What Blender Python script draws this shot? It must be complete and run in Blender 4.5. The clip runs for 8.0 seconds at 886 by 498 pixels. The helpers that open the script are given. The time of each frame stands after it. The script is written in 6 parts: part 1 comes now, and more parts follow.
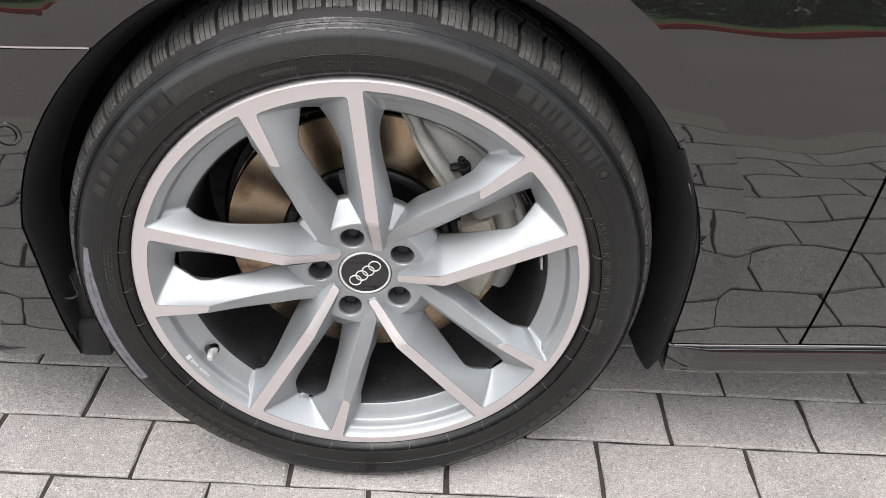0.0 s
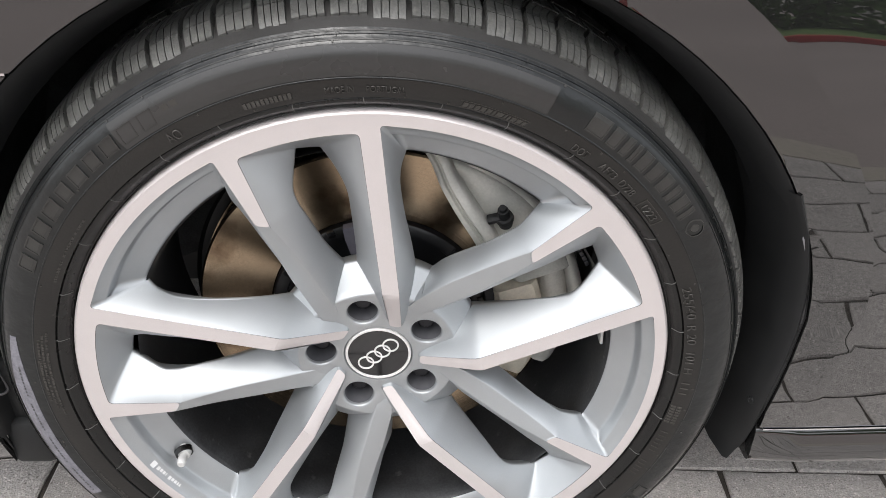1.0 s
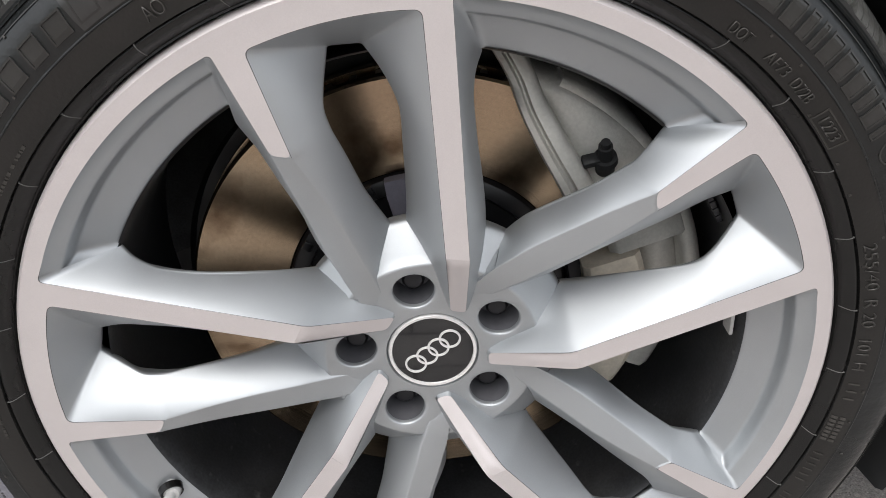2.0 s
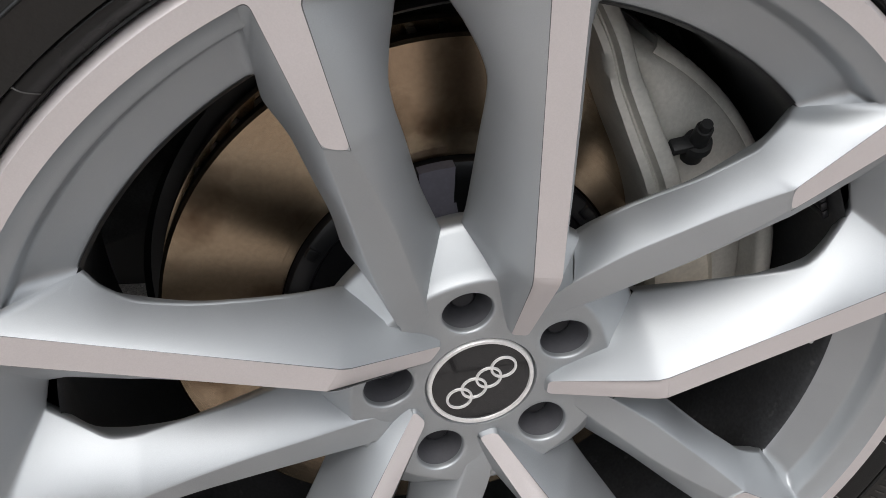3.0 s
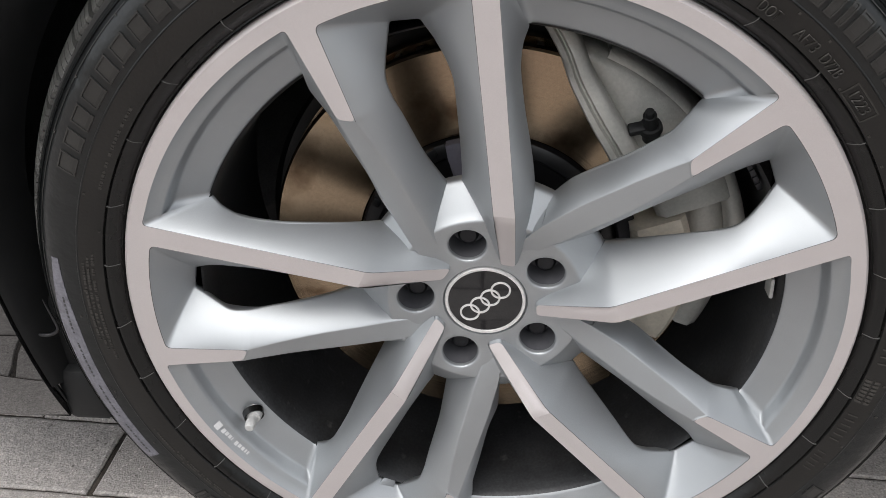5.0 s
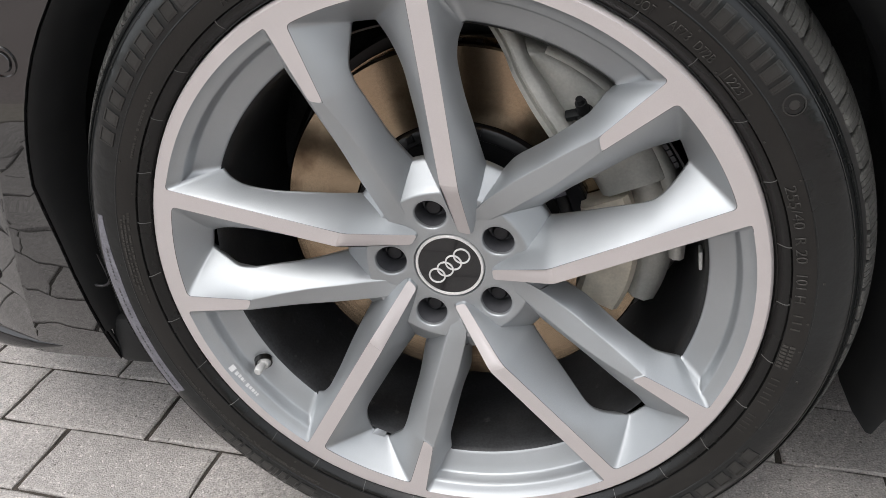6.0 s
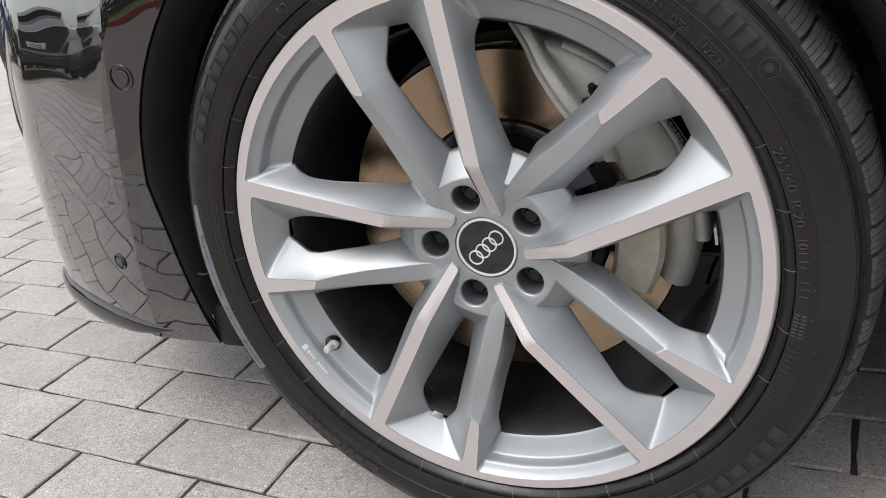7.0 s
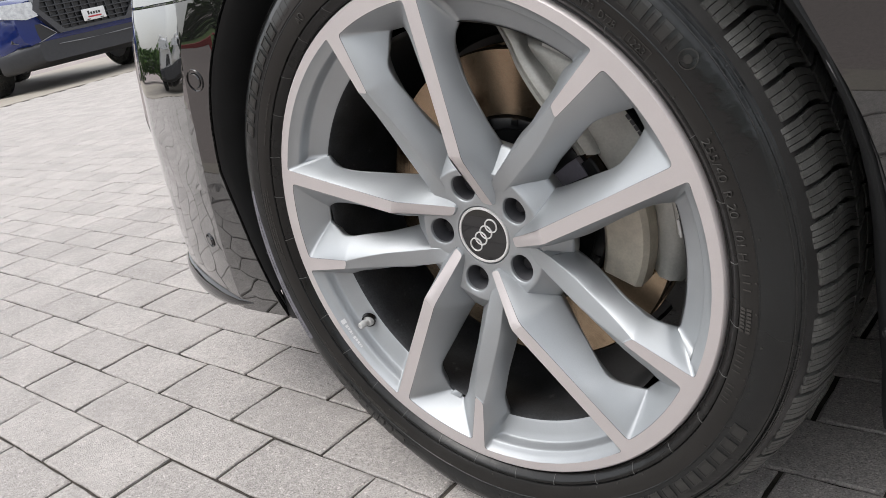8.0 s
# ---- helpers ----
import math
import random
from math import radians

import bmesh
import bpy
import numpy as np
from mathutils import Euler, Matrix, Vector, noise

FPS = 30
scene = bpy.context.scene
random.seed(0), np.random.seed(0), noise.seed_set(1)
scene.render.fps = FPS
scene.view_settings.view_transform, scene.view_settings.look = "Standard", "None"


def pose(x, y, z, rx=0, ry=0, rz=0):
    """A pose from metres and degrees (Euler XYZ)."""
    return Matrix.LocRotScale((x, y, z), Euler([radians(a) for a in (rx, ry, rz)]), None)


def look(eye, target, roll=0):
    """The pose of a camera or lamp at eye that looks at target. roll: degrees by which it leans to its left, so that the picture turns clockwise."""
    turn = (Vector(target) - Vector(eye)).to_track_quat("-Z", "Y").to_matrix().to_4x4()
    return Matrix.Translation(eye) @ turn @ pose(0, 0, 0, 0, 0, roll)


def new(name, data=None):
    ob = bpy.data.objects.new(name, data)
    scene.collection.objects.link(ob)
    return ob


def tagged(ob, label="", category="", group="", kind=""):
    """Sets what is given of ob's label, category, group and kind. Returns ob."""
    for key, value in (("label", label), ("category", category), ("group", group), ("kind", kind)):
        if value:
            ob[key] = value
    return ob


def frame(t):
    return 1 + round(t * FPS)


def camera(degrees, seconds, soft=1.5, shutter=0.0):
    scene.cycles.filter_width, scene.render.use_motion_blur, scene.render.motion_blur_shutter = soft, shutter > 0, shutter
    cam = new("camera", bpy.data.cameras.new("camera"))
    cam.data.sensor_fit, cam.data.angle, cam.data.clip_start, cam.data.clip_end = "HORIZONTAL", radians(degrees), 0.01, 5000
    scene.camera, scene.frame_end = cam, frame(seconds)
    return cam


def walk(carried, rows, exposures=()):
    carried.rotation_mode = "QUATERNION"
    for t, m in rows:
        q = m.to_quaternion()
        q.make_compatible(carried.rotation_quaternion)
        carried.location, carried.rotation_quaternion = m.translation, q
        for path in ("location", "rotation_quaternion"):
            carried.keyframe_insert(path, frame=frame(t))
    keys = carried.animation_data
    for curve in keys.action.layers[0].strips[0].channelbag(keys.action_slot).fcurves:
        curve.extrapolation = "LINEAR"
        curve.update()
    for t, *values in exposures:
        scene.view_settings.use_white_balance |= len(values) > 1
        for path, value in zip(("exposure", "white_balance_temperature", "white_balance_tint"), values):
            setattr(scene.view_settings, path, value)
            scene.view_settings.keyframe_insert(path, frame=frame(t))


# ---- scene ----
cam = camera(57.6, 8.0, soft=0.6)
PATH = [
    (0, (0.068, -0.82, 0.968), (0.127, 0.807, -0.194), 2.6),
    (0.5, (0.036, -0.696, 0.936), (0.129, 0.946, -0.203), 2.7),
    (1, (0.019, -0.613, 0.884), (0.131, 1.04, -0.236), 2.4),
    (1.5, (0.017, -0.554, 0.797), (0.121, 1.128, -0.281), 1.8),
    (2, (-0.025, -0.4786, 0.7143), (0.083, 1.2, -0.282), 1.5),
    (2.2, (-0.054, -0.444, 0.686), (0.098, 1.277, -0.322), 2.2),
    (3.3, (-0.1325, -0.3368, 0.669), (0.3937, 1.1682, -0.3650), 8.1),
    (3.5, (-0.1290, -0.3435, 0.6733), (0.4391, 1.1535, -0.3497), 8.95),
    (4, (-0.1078, -0.3880, 0.7091), (0.4083, 1.1219, -0.3229), 7.95),
    (4.5, (-0.0640, -0.4566, 0.7274), (0.1285, 1.13, -0.344), 3.3),
    (4.7, (-0.038, -0.486, 0.732), (0.009, 1.178, -0.377), 1.3),
    (5.8, (0.132, -0.613, 0.749), (-0.257, 1.049, -0.293), -3.8),
    (6, (0.154, -0.628, 0.741), (-0.272, 1.043, -0.272), -4.2),
    (6.5, (0.219, -0.67, 0.719), (-0.397, 1.017, -0.161), -6.7),
    (7, (0.299, -0.698, 0.681), (-0.523, 0.94, -0.12), -9.3),
    (7.5, (0.41, -0.661, 0.652), (-0.592, 0.891, -0.115), -11.1),
    (8, (0.524, -0.649, 0.641), (-0.742, 0.741, -0.042), -12.6),
]
EXPOSURES = [(0, 1.32, 6500, 10), (0.5, 1.43, 6500, 10), (1, 1.49, 6500, 10), (1.5, 1.40, 6500, 10), (2, 1.17, 6500, 10), (2.8, 0.92, 6500, 10), (3.5, 0.74, 6500, 10), (4.2, 0.66, 6500, 10), (5, 0.90, 6500, 10), (6, 1.02, 6500, 10), (8, 0.98, 6500, 10)]
walk(cam, [(t, look(eye, target, roll)) for t, eye, target, roll in PATH], EXPOSURES)

# ---------------------------------------------------------------- world and light
GROUND = -0.005          # paving level
HUB = (0.0, 0.0, 0.345)  # wheel centre; the wheel's face looks along -y

world = bpy.data.worlds.new("overcast_sky")
scene.world = world
world.use_nodes = True
wn, wl = world.node_tree.nodes, world.node_tree.links
wn.clear()
w_out, w_bg = wn.new("ShaderNodeOutputWorld"), wn.new("ShaderNodeBackground")
w_sky, w_hsv = wn.new("ShaderNodeTexSky"), wn.new("ShaderNodeHueSaturation")
w_sky.sky_type, w_sky.sun_disc = "NISHITA", False
SUN_EL, SUN_ROT = radians(62), radians(205)
w_sky.sun_elevation, w_sky.sun_rotation = SUN_EL, SUN_ROT
w_sky.air_density, w_sky.dust_density, w_sky.ozone_density = 1.0, 3.0, 1.0
w_hsv.inputs["Saturation"].default_value = 0.22
w_bg.inputs["Strength"].default_value = 0.15
wl.new(w_sky.outputs[0], w_hsv.inputs["Color"])
wl.new(w_hsv.outputs[0], w_bg.inputs["Color"])
wl.new(w_bg.outputs[0], w_out.inputs["Surface"])

sun = new("sun", bpy.data.lights.new("sun", "SUN"))
sun.data.energy, sun.data.angle, sun.data.color = 0.28, radians(25), (1.0, 0.97, 0.93)
sun_way = Vector((math.sin(SUN_ROT) * math.cos(SUN_EL), math.cos(SUN_ROT) * math.cos(SUN_EL), math.sin(SUN_EL)))
sun.matrix_world = look(sun_way * 20, (0, 0, 0))


# ---------------------------------------------------------------- materials
def shader(name, base, rough=0.5, metal=0.0, coat=0.0, vary=0.12, scale=30.0, fine=0.06, fine_scale=400.0,
           bump=0.0, bump_scale=300.0, rough_vary=0.08, spec=0.5, obj_random=0.0, tint=None):
    """Principled surface with stains at one scale and grain at another, in object space metres."""
    m = bpy.data.materials.new(name)
    m.use_nodes = True
    n, l = m.node_tree.nodes, m.node_tree.links
    b = n["Principled BSDF"]
    b.inputs["Metallic"].default_value = metal
    b.inputs["Specular IOR Level"].default_value = spec
    b.inputs["Coat Weight"].default_value = coat
    b.inputs["Coat Roughness"].default_value = 0.02
    b.inputs["Coat IOR"].default_value = 1.5
    co = n.new("ShaderNodeTexCoord")
    big, small = n.new("ShaderNodeTexNoise"), n.new("ShaderNodeTexNoise")
    big.inputs["Scale"].default_value, big.inputs["Detail"].default_value = scale, 5.0
    small.inputs["Scale"].default_value, small.inputs["Detail"].default_value = fine_scale, 3.0
    for t in (big, small):
        l.new(co.outputs["Object"], t.inputs["Vector"])

    def spread(tex, amount):
        r = n.new("ShaderNodeMapRange")
        r.inputs["From Min"].default_value, r.inputs["From Max"].default_value = 0.3, 0.7
        r.inputs["To Min"].default_value, r.inputs["To Max"].default_value = 1 - amount, 1 + amount
        l.new(tex.outputs["Fac"], r.inputs["Value"])
        return r.outputs["Result"]

    def times(a, c):
        k = n.new("ShaderNodeMath")
        k.operation = "MULTIPLY"
        l.new(a, k.inputs[0])
        l.new(c, k.inputs[1])
        return k.outputs[0]

    gain = times(spread(big, vary), spread(small, fine))
    if obj_random:
        info, r = n.new("ShaderNodeObjectInfo"), n.new("ShaderNodeMapRange")
        r.inputs["To Min"].default_value, r.inputs["To Max"].default_value = 1 - obj_random, 1 + obj_random
        l.new(info.outputs["Random"], r.inputs["Value"])
        gain = times(gain, r.outputs["Result"])
    mix = n.new("ShaderNodeVectorMath")
    mix.operation = "SCALE"
    mix.inputs[0].default_value = base
    l.new(gain, mix.inputs["Scale"])
    colour = mix.outputs[0]
    if tint:
        blend, ramp, blot = n.new("ShaderNodeMix"), n.new("ShaderNodeMapRange"), n.new("ShaderNodeTexNoise")
        blend.data_type = "RGBA"
        blot.inputs["Scale"].default_value, blot.inputs["Detail"].default_value = tint[1], 4.0
        ramp.inputs["From Min"].default_value, ramp.inputs["From Max"].default_value = tint[2], tint[2] + 0.15
        l.new(co.outputs["Object"], blot.inputs["Vector"])
        l.new(blot.outputs["Fac"], ramp.inputs["Value"])
        l.new(ramp.outputs["Result"], blend.inputs["Factor"])
        l.new(colour, blend.inputs["A"])
        blend.inputs["B"].default_value = (*tint[0], 1)
        colour = blend.outputs["Result"]
    l.new(colour, b.inputs["Base Color"])
    rr = n.new("ShaderNodeMapRange")
    rr.inputs["To Min"].default_value, rr.inputs["To Max"].default_value = max(0.0, rough - rough_vary), min(1.0, rough + rough_vary)
    l.new(big.outputs["Fac"], rr.inputs["Value"])
    l.new(rr.outputs["Result"], b.inputs["Roughness"])
    if bump:
        bn, bt = n.new("ShaderNodeBump"), n.new("ShaderNodeTexNoise")
        bt.inputs["Scale"].default_value, bt.inputs["Detail"].default_value = bump_scale, 4.0
        bn.inputs["Strength"].default_value, bn.inputs["Distance"].default_value = 1.0, bump
        l.new(co.outputs["Object"], bt.inputs["Vector"])
        l.new(bt.outputs["Fac"], bn.inputs["Height"])
        l.new(bn.outputs["Normal"], b.inputs["Normal"])
    return m


silver = shader("silver_wheel_paint", (0.412, 0.429, 0.442), 0.525, 0.90, vary=0.03, fine=0.05, fine_scale=2500, bump=0.00003, bump_scale=2500, rough_vary=0.03, coat=0.0)
machined = shader("machined_aluminium", (0.58, 0.54, 0.535), 0.50, 0.5, vary=0.02, fine=0.03, fine_scale=1500, rough_vary=0.03)
# darker bluish grey for the deep walls and floors of the bolt holes
recess_grey = shader("bolt_recess_grey", (0.11, 0.11, 0.12), 0.5, 0.3, vary=0.05)
bright_print = shader("bright_satin_metal", (0.72, 0.71, 0.70), 0.35, 0.4, vary=0.03)
rubber = shader("tyre_rubber", (0.0068, 0.0078, 0.0080), 0.29, 0.0, vary=0.30, scale=9, fine=0.12, fine_scale=600, bump=0.0022, bump_scale=38, rough_vary=0.14, spec=0.47)
# inner sidewall band: the brown of mirrored asphalt is mixed into its base colour
brown_sheen_rubber = shader("asphalt_sheen_rubber", (0.0098, 0.0090, 0.0080), 0.38, vary=0.25, scale=12, fine=0.12, fine_scale=600, bump=0.0002, bump_scale=400, spec=0.42)
# dusty tread, its colour also raised to make up for little light in the arch
rubber_dusty_lifted = shader("tread_rubber", (0.072, 0.072, 0.068), 0.5, 0.0, vary=0.25, scale=40, fine=0.2, fine_scale=500, bump=0.0004, bump_scale=350, tint=((0.13, 0.13, 0.12), 90, 0.60))
# base lifted to grey in place of the sky that the tyre shoulder reflects
shoulder_rubber = shader("shoulder_rubber", (0.036, 0.035, 0.034), 0.45, vary=0.25, scale=14, fine=0.12, fine_scale=600, bump=0.00012, bump_scale=500)
rubber_smooth = shader("smooth_rubber", (0.0055, 0.0055, 0.0053), 0.27, 0.0, vary=0.2, scale=20, spec=0.40, rough_vary=0.12, bump=0.0005, bump_scale=60)
# raised marks get a paler colour in place of light caught on their edges
letter_rubber = shader("raised_letter_rubber", (0.038, 0.0355, 0.032), 0.36, 0.0, vary=0.25, scale=14, fine=0.1, fine_scale=600, bump=0.00012, bump_scale=500, rough_vary=0.12, spec=0.38)
brand_rubber = shader("raised_brand_rubber", (0.025, 0.0245, 0.023), 0.30, vary=0.25, scale=14, fine=0.1, fine_scale=600, spec=0.42)
tick_grey = shader("pale_moulding_line", (0.10, 0.10, 0.096), 0.5, vary=0.1)
edge_line = shader("paint_edge_line", (0.12, 0.118, 0.118), 0.5, 0.3, vary=0.05)
# satin rubber with part of its sheen put into a lighter base
plateau_rubber = shader("plateau_sheen_rubber", (0.026, 0.0255, 0.0250), 0.27, vary=0.15, scale=12)
plate_pale = shader("pale_weight_metal", (0.5, 0.5, 0.49), 0.45, 0.3, vary=0.05)
worn_mark = shader("worn_tyre_marking", (0.135, 0.132, 0.150), 0.7, vary=0.25, scale=60, fine=0.2)
black_paint = shader("black_car_paint", (0.010, 0.0098, 0.0098), 0.02, 0.0, coat=1.0, vary=0.05, fine=0.0, rough_vary=0.005, spec=0.6)
black_paint.node_tree.nodes["Principled BSDF"].inputs["Coat IOR"].default_value = 1.57
black_plastic = shader("black_moulded_plastic", (0.011, 0.0115, 0.012), 0.52, spec=0.28, vary=0.15, bump=0.0001, bump_scale=1200)
liner_black = shader("arch_liner_felt", (0.050, 0.052, 0.055), 0.9, vary=0.3, fine=0.2, spec=0.2)
gloss_black = shader("gloss_black_plastic", (0.008, 0.008, 0.009), 0.08, vary=0.05, coat=0.4)
trim_satin = shader("satin_black_trim", (0.020, 0.020, 0.022), 0.28, vary=0.1)
grey_clip = shader("pale_grey_clip", (0.16, 0.16, 0.17), 0.4, vary=0.1)
chrome = shader("bright_metal_trim", (0.75, 0.75, 0.76), 0.12, 1.0, vary=0.03)
white_print = shader("white_print", (0.60, 0.60, 0.60), 0.5, vary=0.04)
# rusty brown steel; the large dark blots imitate blurred reflections of the spokes
disc_steel = shader("brake_disc_steel", (0.40, 0.305, 0.21), 0.24, 1.0, vary=0.12, scale=14, fine=0.08, fine_scale=300, rough_vary=0.07, tint=((0.13, 0.085, 0.052), 16, 0.54))


def turned(m, scale, depth):
    """Adds the fine rings that turning and wear leave round an axle along y."""
    n, l = m.node_tree.nodes, m.node_tree.links
    co, flat, far = n.new("ShaderNodeTexCoord"), n.new("ShaderNodeVectorMath"), n.new("ShaderNodeVectorMath")
    flat.operation, far.operation = "MULTIPLY", "LENGTH"
    flat.inputs[1].default_value = (1, 0, 1)
    l.new(co.outputs["Object"], flat.inputs[0])
    l.new(flat.outputs[0], far.inputs[0])
    tex, bump = n.new("ShaderNodeTexNoise"), n.new("ShaderNodeBump")
    tex.noise_dimensions = "1D"
    tex.inputs["Scale"].default_value, tex.inputs["Detail"].default_value = scale, 6.0
    l.new(far.outputs["Value"], tex.inputs["W"])
    bump.inputs["Strength"].default_value, bump.inputs["Distance"].default_value = 1.0, depth
    l.new(tex.outputs["Fac"], bump.inputs["Height"])
    l.new(bump.outputs["Normal"], n["Principled BSDF"].inputs["Normal"])


turned(disc_steel, 300.0, 0.00007)
hat_black = shader("brake_hat_black", (0.006, 0.006, 0.007), 0.4, vary=0.2)
hat_grey = shader("hub_face_grey", (0.15, 0.145, 0.175), 0.55, 0.1, vary=0.1)
# caliper grey is darkened for shade behind the spokes; the bridge stays lit
caliper_grey = shader("cast_caliper_shaded_grey", (0.44, 0.435, 0.405), 0.5, 0.35, vary=0.12, scale=40, fine=0.06, bump=0.0003, bump_scale=300)
pad_beige = shader("caliper_bridge_beige", (0.58, 0.53, 0.44), 0.55, 0.2, vary=0.15, scale=60)
dark_steel = shader("dark_steel", (0.035, 0.035, 0.038), 0.4, 0.8, vary=0.15)
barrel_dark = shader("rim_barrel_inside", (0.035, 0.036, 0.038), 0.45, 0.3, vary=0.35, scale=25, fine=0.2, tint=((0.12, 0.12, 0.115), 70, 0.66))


# ---------------------------------------------------------------- mesh helpers
def link_mesh(name, bm, mats, parent=None, label="", smooth=35.0, at=None):
    bmesh.ops.recalc_face_normals(bm, faces=bm.faces[:])
    me = bpy.data.meshes.new(name)
    bm.to_mesh(me)
    bm.free()
    for m in (mats if isinstance(mats, (list, tuple)) else (mats,)):
        me.materials.append(m)
    if smooth:
        me.polygons.foreach_set("use_smooth", [True] * len(me.polygons))
        me.set_sharp_from_angle(angle=radians(smooth))
        if len(me.materials) > 1:
            seen = {}
            for p in me.polygons:
                for k in p.edge_keys:
                    seen.setdefault(k, set()).add(p.material_index)
            hard = me.attributes.get("sharp_edge") or me.attributes.new("sharp_edge", "BOOLEAN", "EDGE")
            for e in me.edges:
                if len(seen.get(e.key, ())) > 1:
                    hard.data[e.index].value = True
            level = [k for k, m in enumerate(me.materials) if m.name == "machined_aluminium"]
            for p in me.polygons:
                if p.material_index in level and abs(p.normal.y) > 0.9999:
                    p.use_smooth = False
    ob = new(name, me)
    if at is not None:
        ob.location = at
    if parent is not None:
        ob.parent = parent
    if label:
        tagged(ob, label)
    return ob


def part(name, bm, mats, parent, label="", smooth=35.0, at=None):
    return link_mesh(name, bm, mats, parent, label, smooth, at)


def empty(name, at=(0, 0, 0)):
    ob = new(name)
    ob.empty_display_size = 0.1
    ob.location = at
    return ob


def add_box(bm, x0, x1, y0, y1, z0, z1, bevel=0.0, m=None, mat=0):
    r = bmesh.ops.create_cube(bm, size=1.0)
    vs = r["verts"]
    for v in vs:
        v.co = Vector(((x0 + x1) / 2 + v.co.x * (x1 - x0), (y0 + y1) / 2 + v.co.y * (y1 - y0), (z0 + z1) / 2 + v.co.z * (z1 - z0)))
    faces = list({f for v in vs for f in v.link_faces})
    for f in faces:
        f.material_index = mat
    if bevel:
        r = bmesh.ops.bevel(bm, geom=list({e for v in vs for e in v.link_edges}), offset=bevel, segments=2, affect="EDGES", profile=0.5)
        vs = list({v for f in r["faces"] for v in f.verts} | {v for v in vs if v.is_valid})
        for f in r["faces"]:
            f.material_index = mat
    if m is not None:
        bmesh.ops.transform(bm, matrix=m, verts=vs)
    return vs


def add_ring(bm, profile, steps=128, a0=0.0, a1=360.0, mat=0, close=False):
    """Turns a profile of (radius, y) about the y axis; angles in degrees, clockwise from up."""
    full = abs(a1 - a0) >= 360
    count = steps if full else steps + 1
    rings = []
    for i in range(count):
        a = radians(a0 + (a1 - a0) * i / steps)
        rings.append([bm.verts.new((r * math.sin(a), y, r * math.cos(a))) for r, y in profile])
    span = len(profile) if close else len(profile) - 1
    for i in range(steps):
        p, q = rings[i], rings[(i + 1) % count]
        for j in range(span):
            k = (j + 1) % len(profile)
            f = bm.faces.new((p[j], p[k], q[k], q[j]))
            f.material_index = mat
    return rings


def polar(r, a):
    return r * math.sin(radians(a)), r * math.cos(radians(a))


def lerp(a, b, t):
    return tuple(p + (q - p) * t for p, q in zip(a, b))


def chain(points, n):
    """Points along a polyline with n spans between neighbours."""
    out = []
    for a, b in zip(points, points[1:]):
        out += [lerp(a, b, i / n) for i in range(n)]
    return out + [points[-1]]


EDGE = 0.014  # share of a flank taken by the painted line under a machined edge


def loft(bm, pairs, shares, n=3, mat=0):
    """Skin from an upper line to a lower line, given as pairs of points; shares: where the rows lie between them."""
    top, bot = chain([p for p, _ in pairs], n), chain([q for _, q in pairs], n)
    rows = [[bm.verts.new(lerp(a, b, s)) for a, b in zip(top, bot)] for s in shares]
    for r0, r1 in zip(rows, rows[1:]):
        for i in range(len(r0) - 1):
            f = bm.faces.new((r0[i], r0[i + 1], r1[i + 1], r1[i]))
            f.material_index = 3 if r0 is rows[0] and shares[1] == EDGE else mat


def soften(line, turns=3, pins=()):
    """Rounds the kinks of a line, leaving its ends and the pinned points."""
    line = [Vector(p) for p in line]
    for _ in range(turns):
        line = [p if i in (0, len(line) - 1) or i in pins else p * 0.5 + line[i - 1] * 0.25 + line[i + 1] * 0.25 for i, p in enumerate(line)]
    return [tuple(p) for p in line]


def skin(bm, runs, shares, turns=3, edged=999):
    """One unbroken skin from an upper to a lower line. Runs of (upper, lower, swell, spans to the next, pinned); the kinks of the
    lower line are rounded unless pinned. The first runs, as many as edged, have a dark line along their upper edge.
    Returns the lower line and where each run starts in it."""
    top, bot, swell, pins, starts = [], [], [], set(), []
    for k, (p, q, h, n, pinned) in enumerate(runs):
        starts.append(len(top))
        if pinned:
            pins.add(len(top))
        if k + 1 == len(runs):
            n = 1
        p2, q2, h2 = runs[min(k + 1, len(runs) - 1)][:3]
        for i in range(n):
            t = i / n
            top.append(lerp(p, p2, t))
            bot.append(lerp(q, q2, t))
            swell.append(h + (h2 - h) * t)
    bot = soften(bot, turns, pins)
    rows = [[bm.verts.new(Vector(lerp(a, b, s)) + Vector((0, h * 4 * s * (1 - s), 0))) for a, b, h in zip(top, bot, swell)] for s in shares]
    for r0, r1 in zip(rows, rows[1:]):
        for i in range(len(r0) - 1):
            f = bm.faces.new((r0[i], r0[i + 1], r1[i + 1], r1[i]))
            f.material_index = 3 if r0 is rows[0] and i < starts[min(edged, len(starts) - 1)] else 0
    return bot, starts


def inside(p, poly):
    x, y = p
    odd = False
    for (x0, y0), (x1, y1) in zip(poly, poly[1:] + poly[:1]):
        if (y0 > y) != (y1 > y) and x < (x1 - x0) * (y - y0) / (y1 - y0) + x0:
            odd = not odd
    return odd


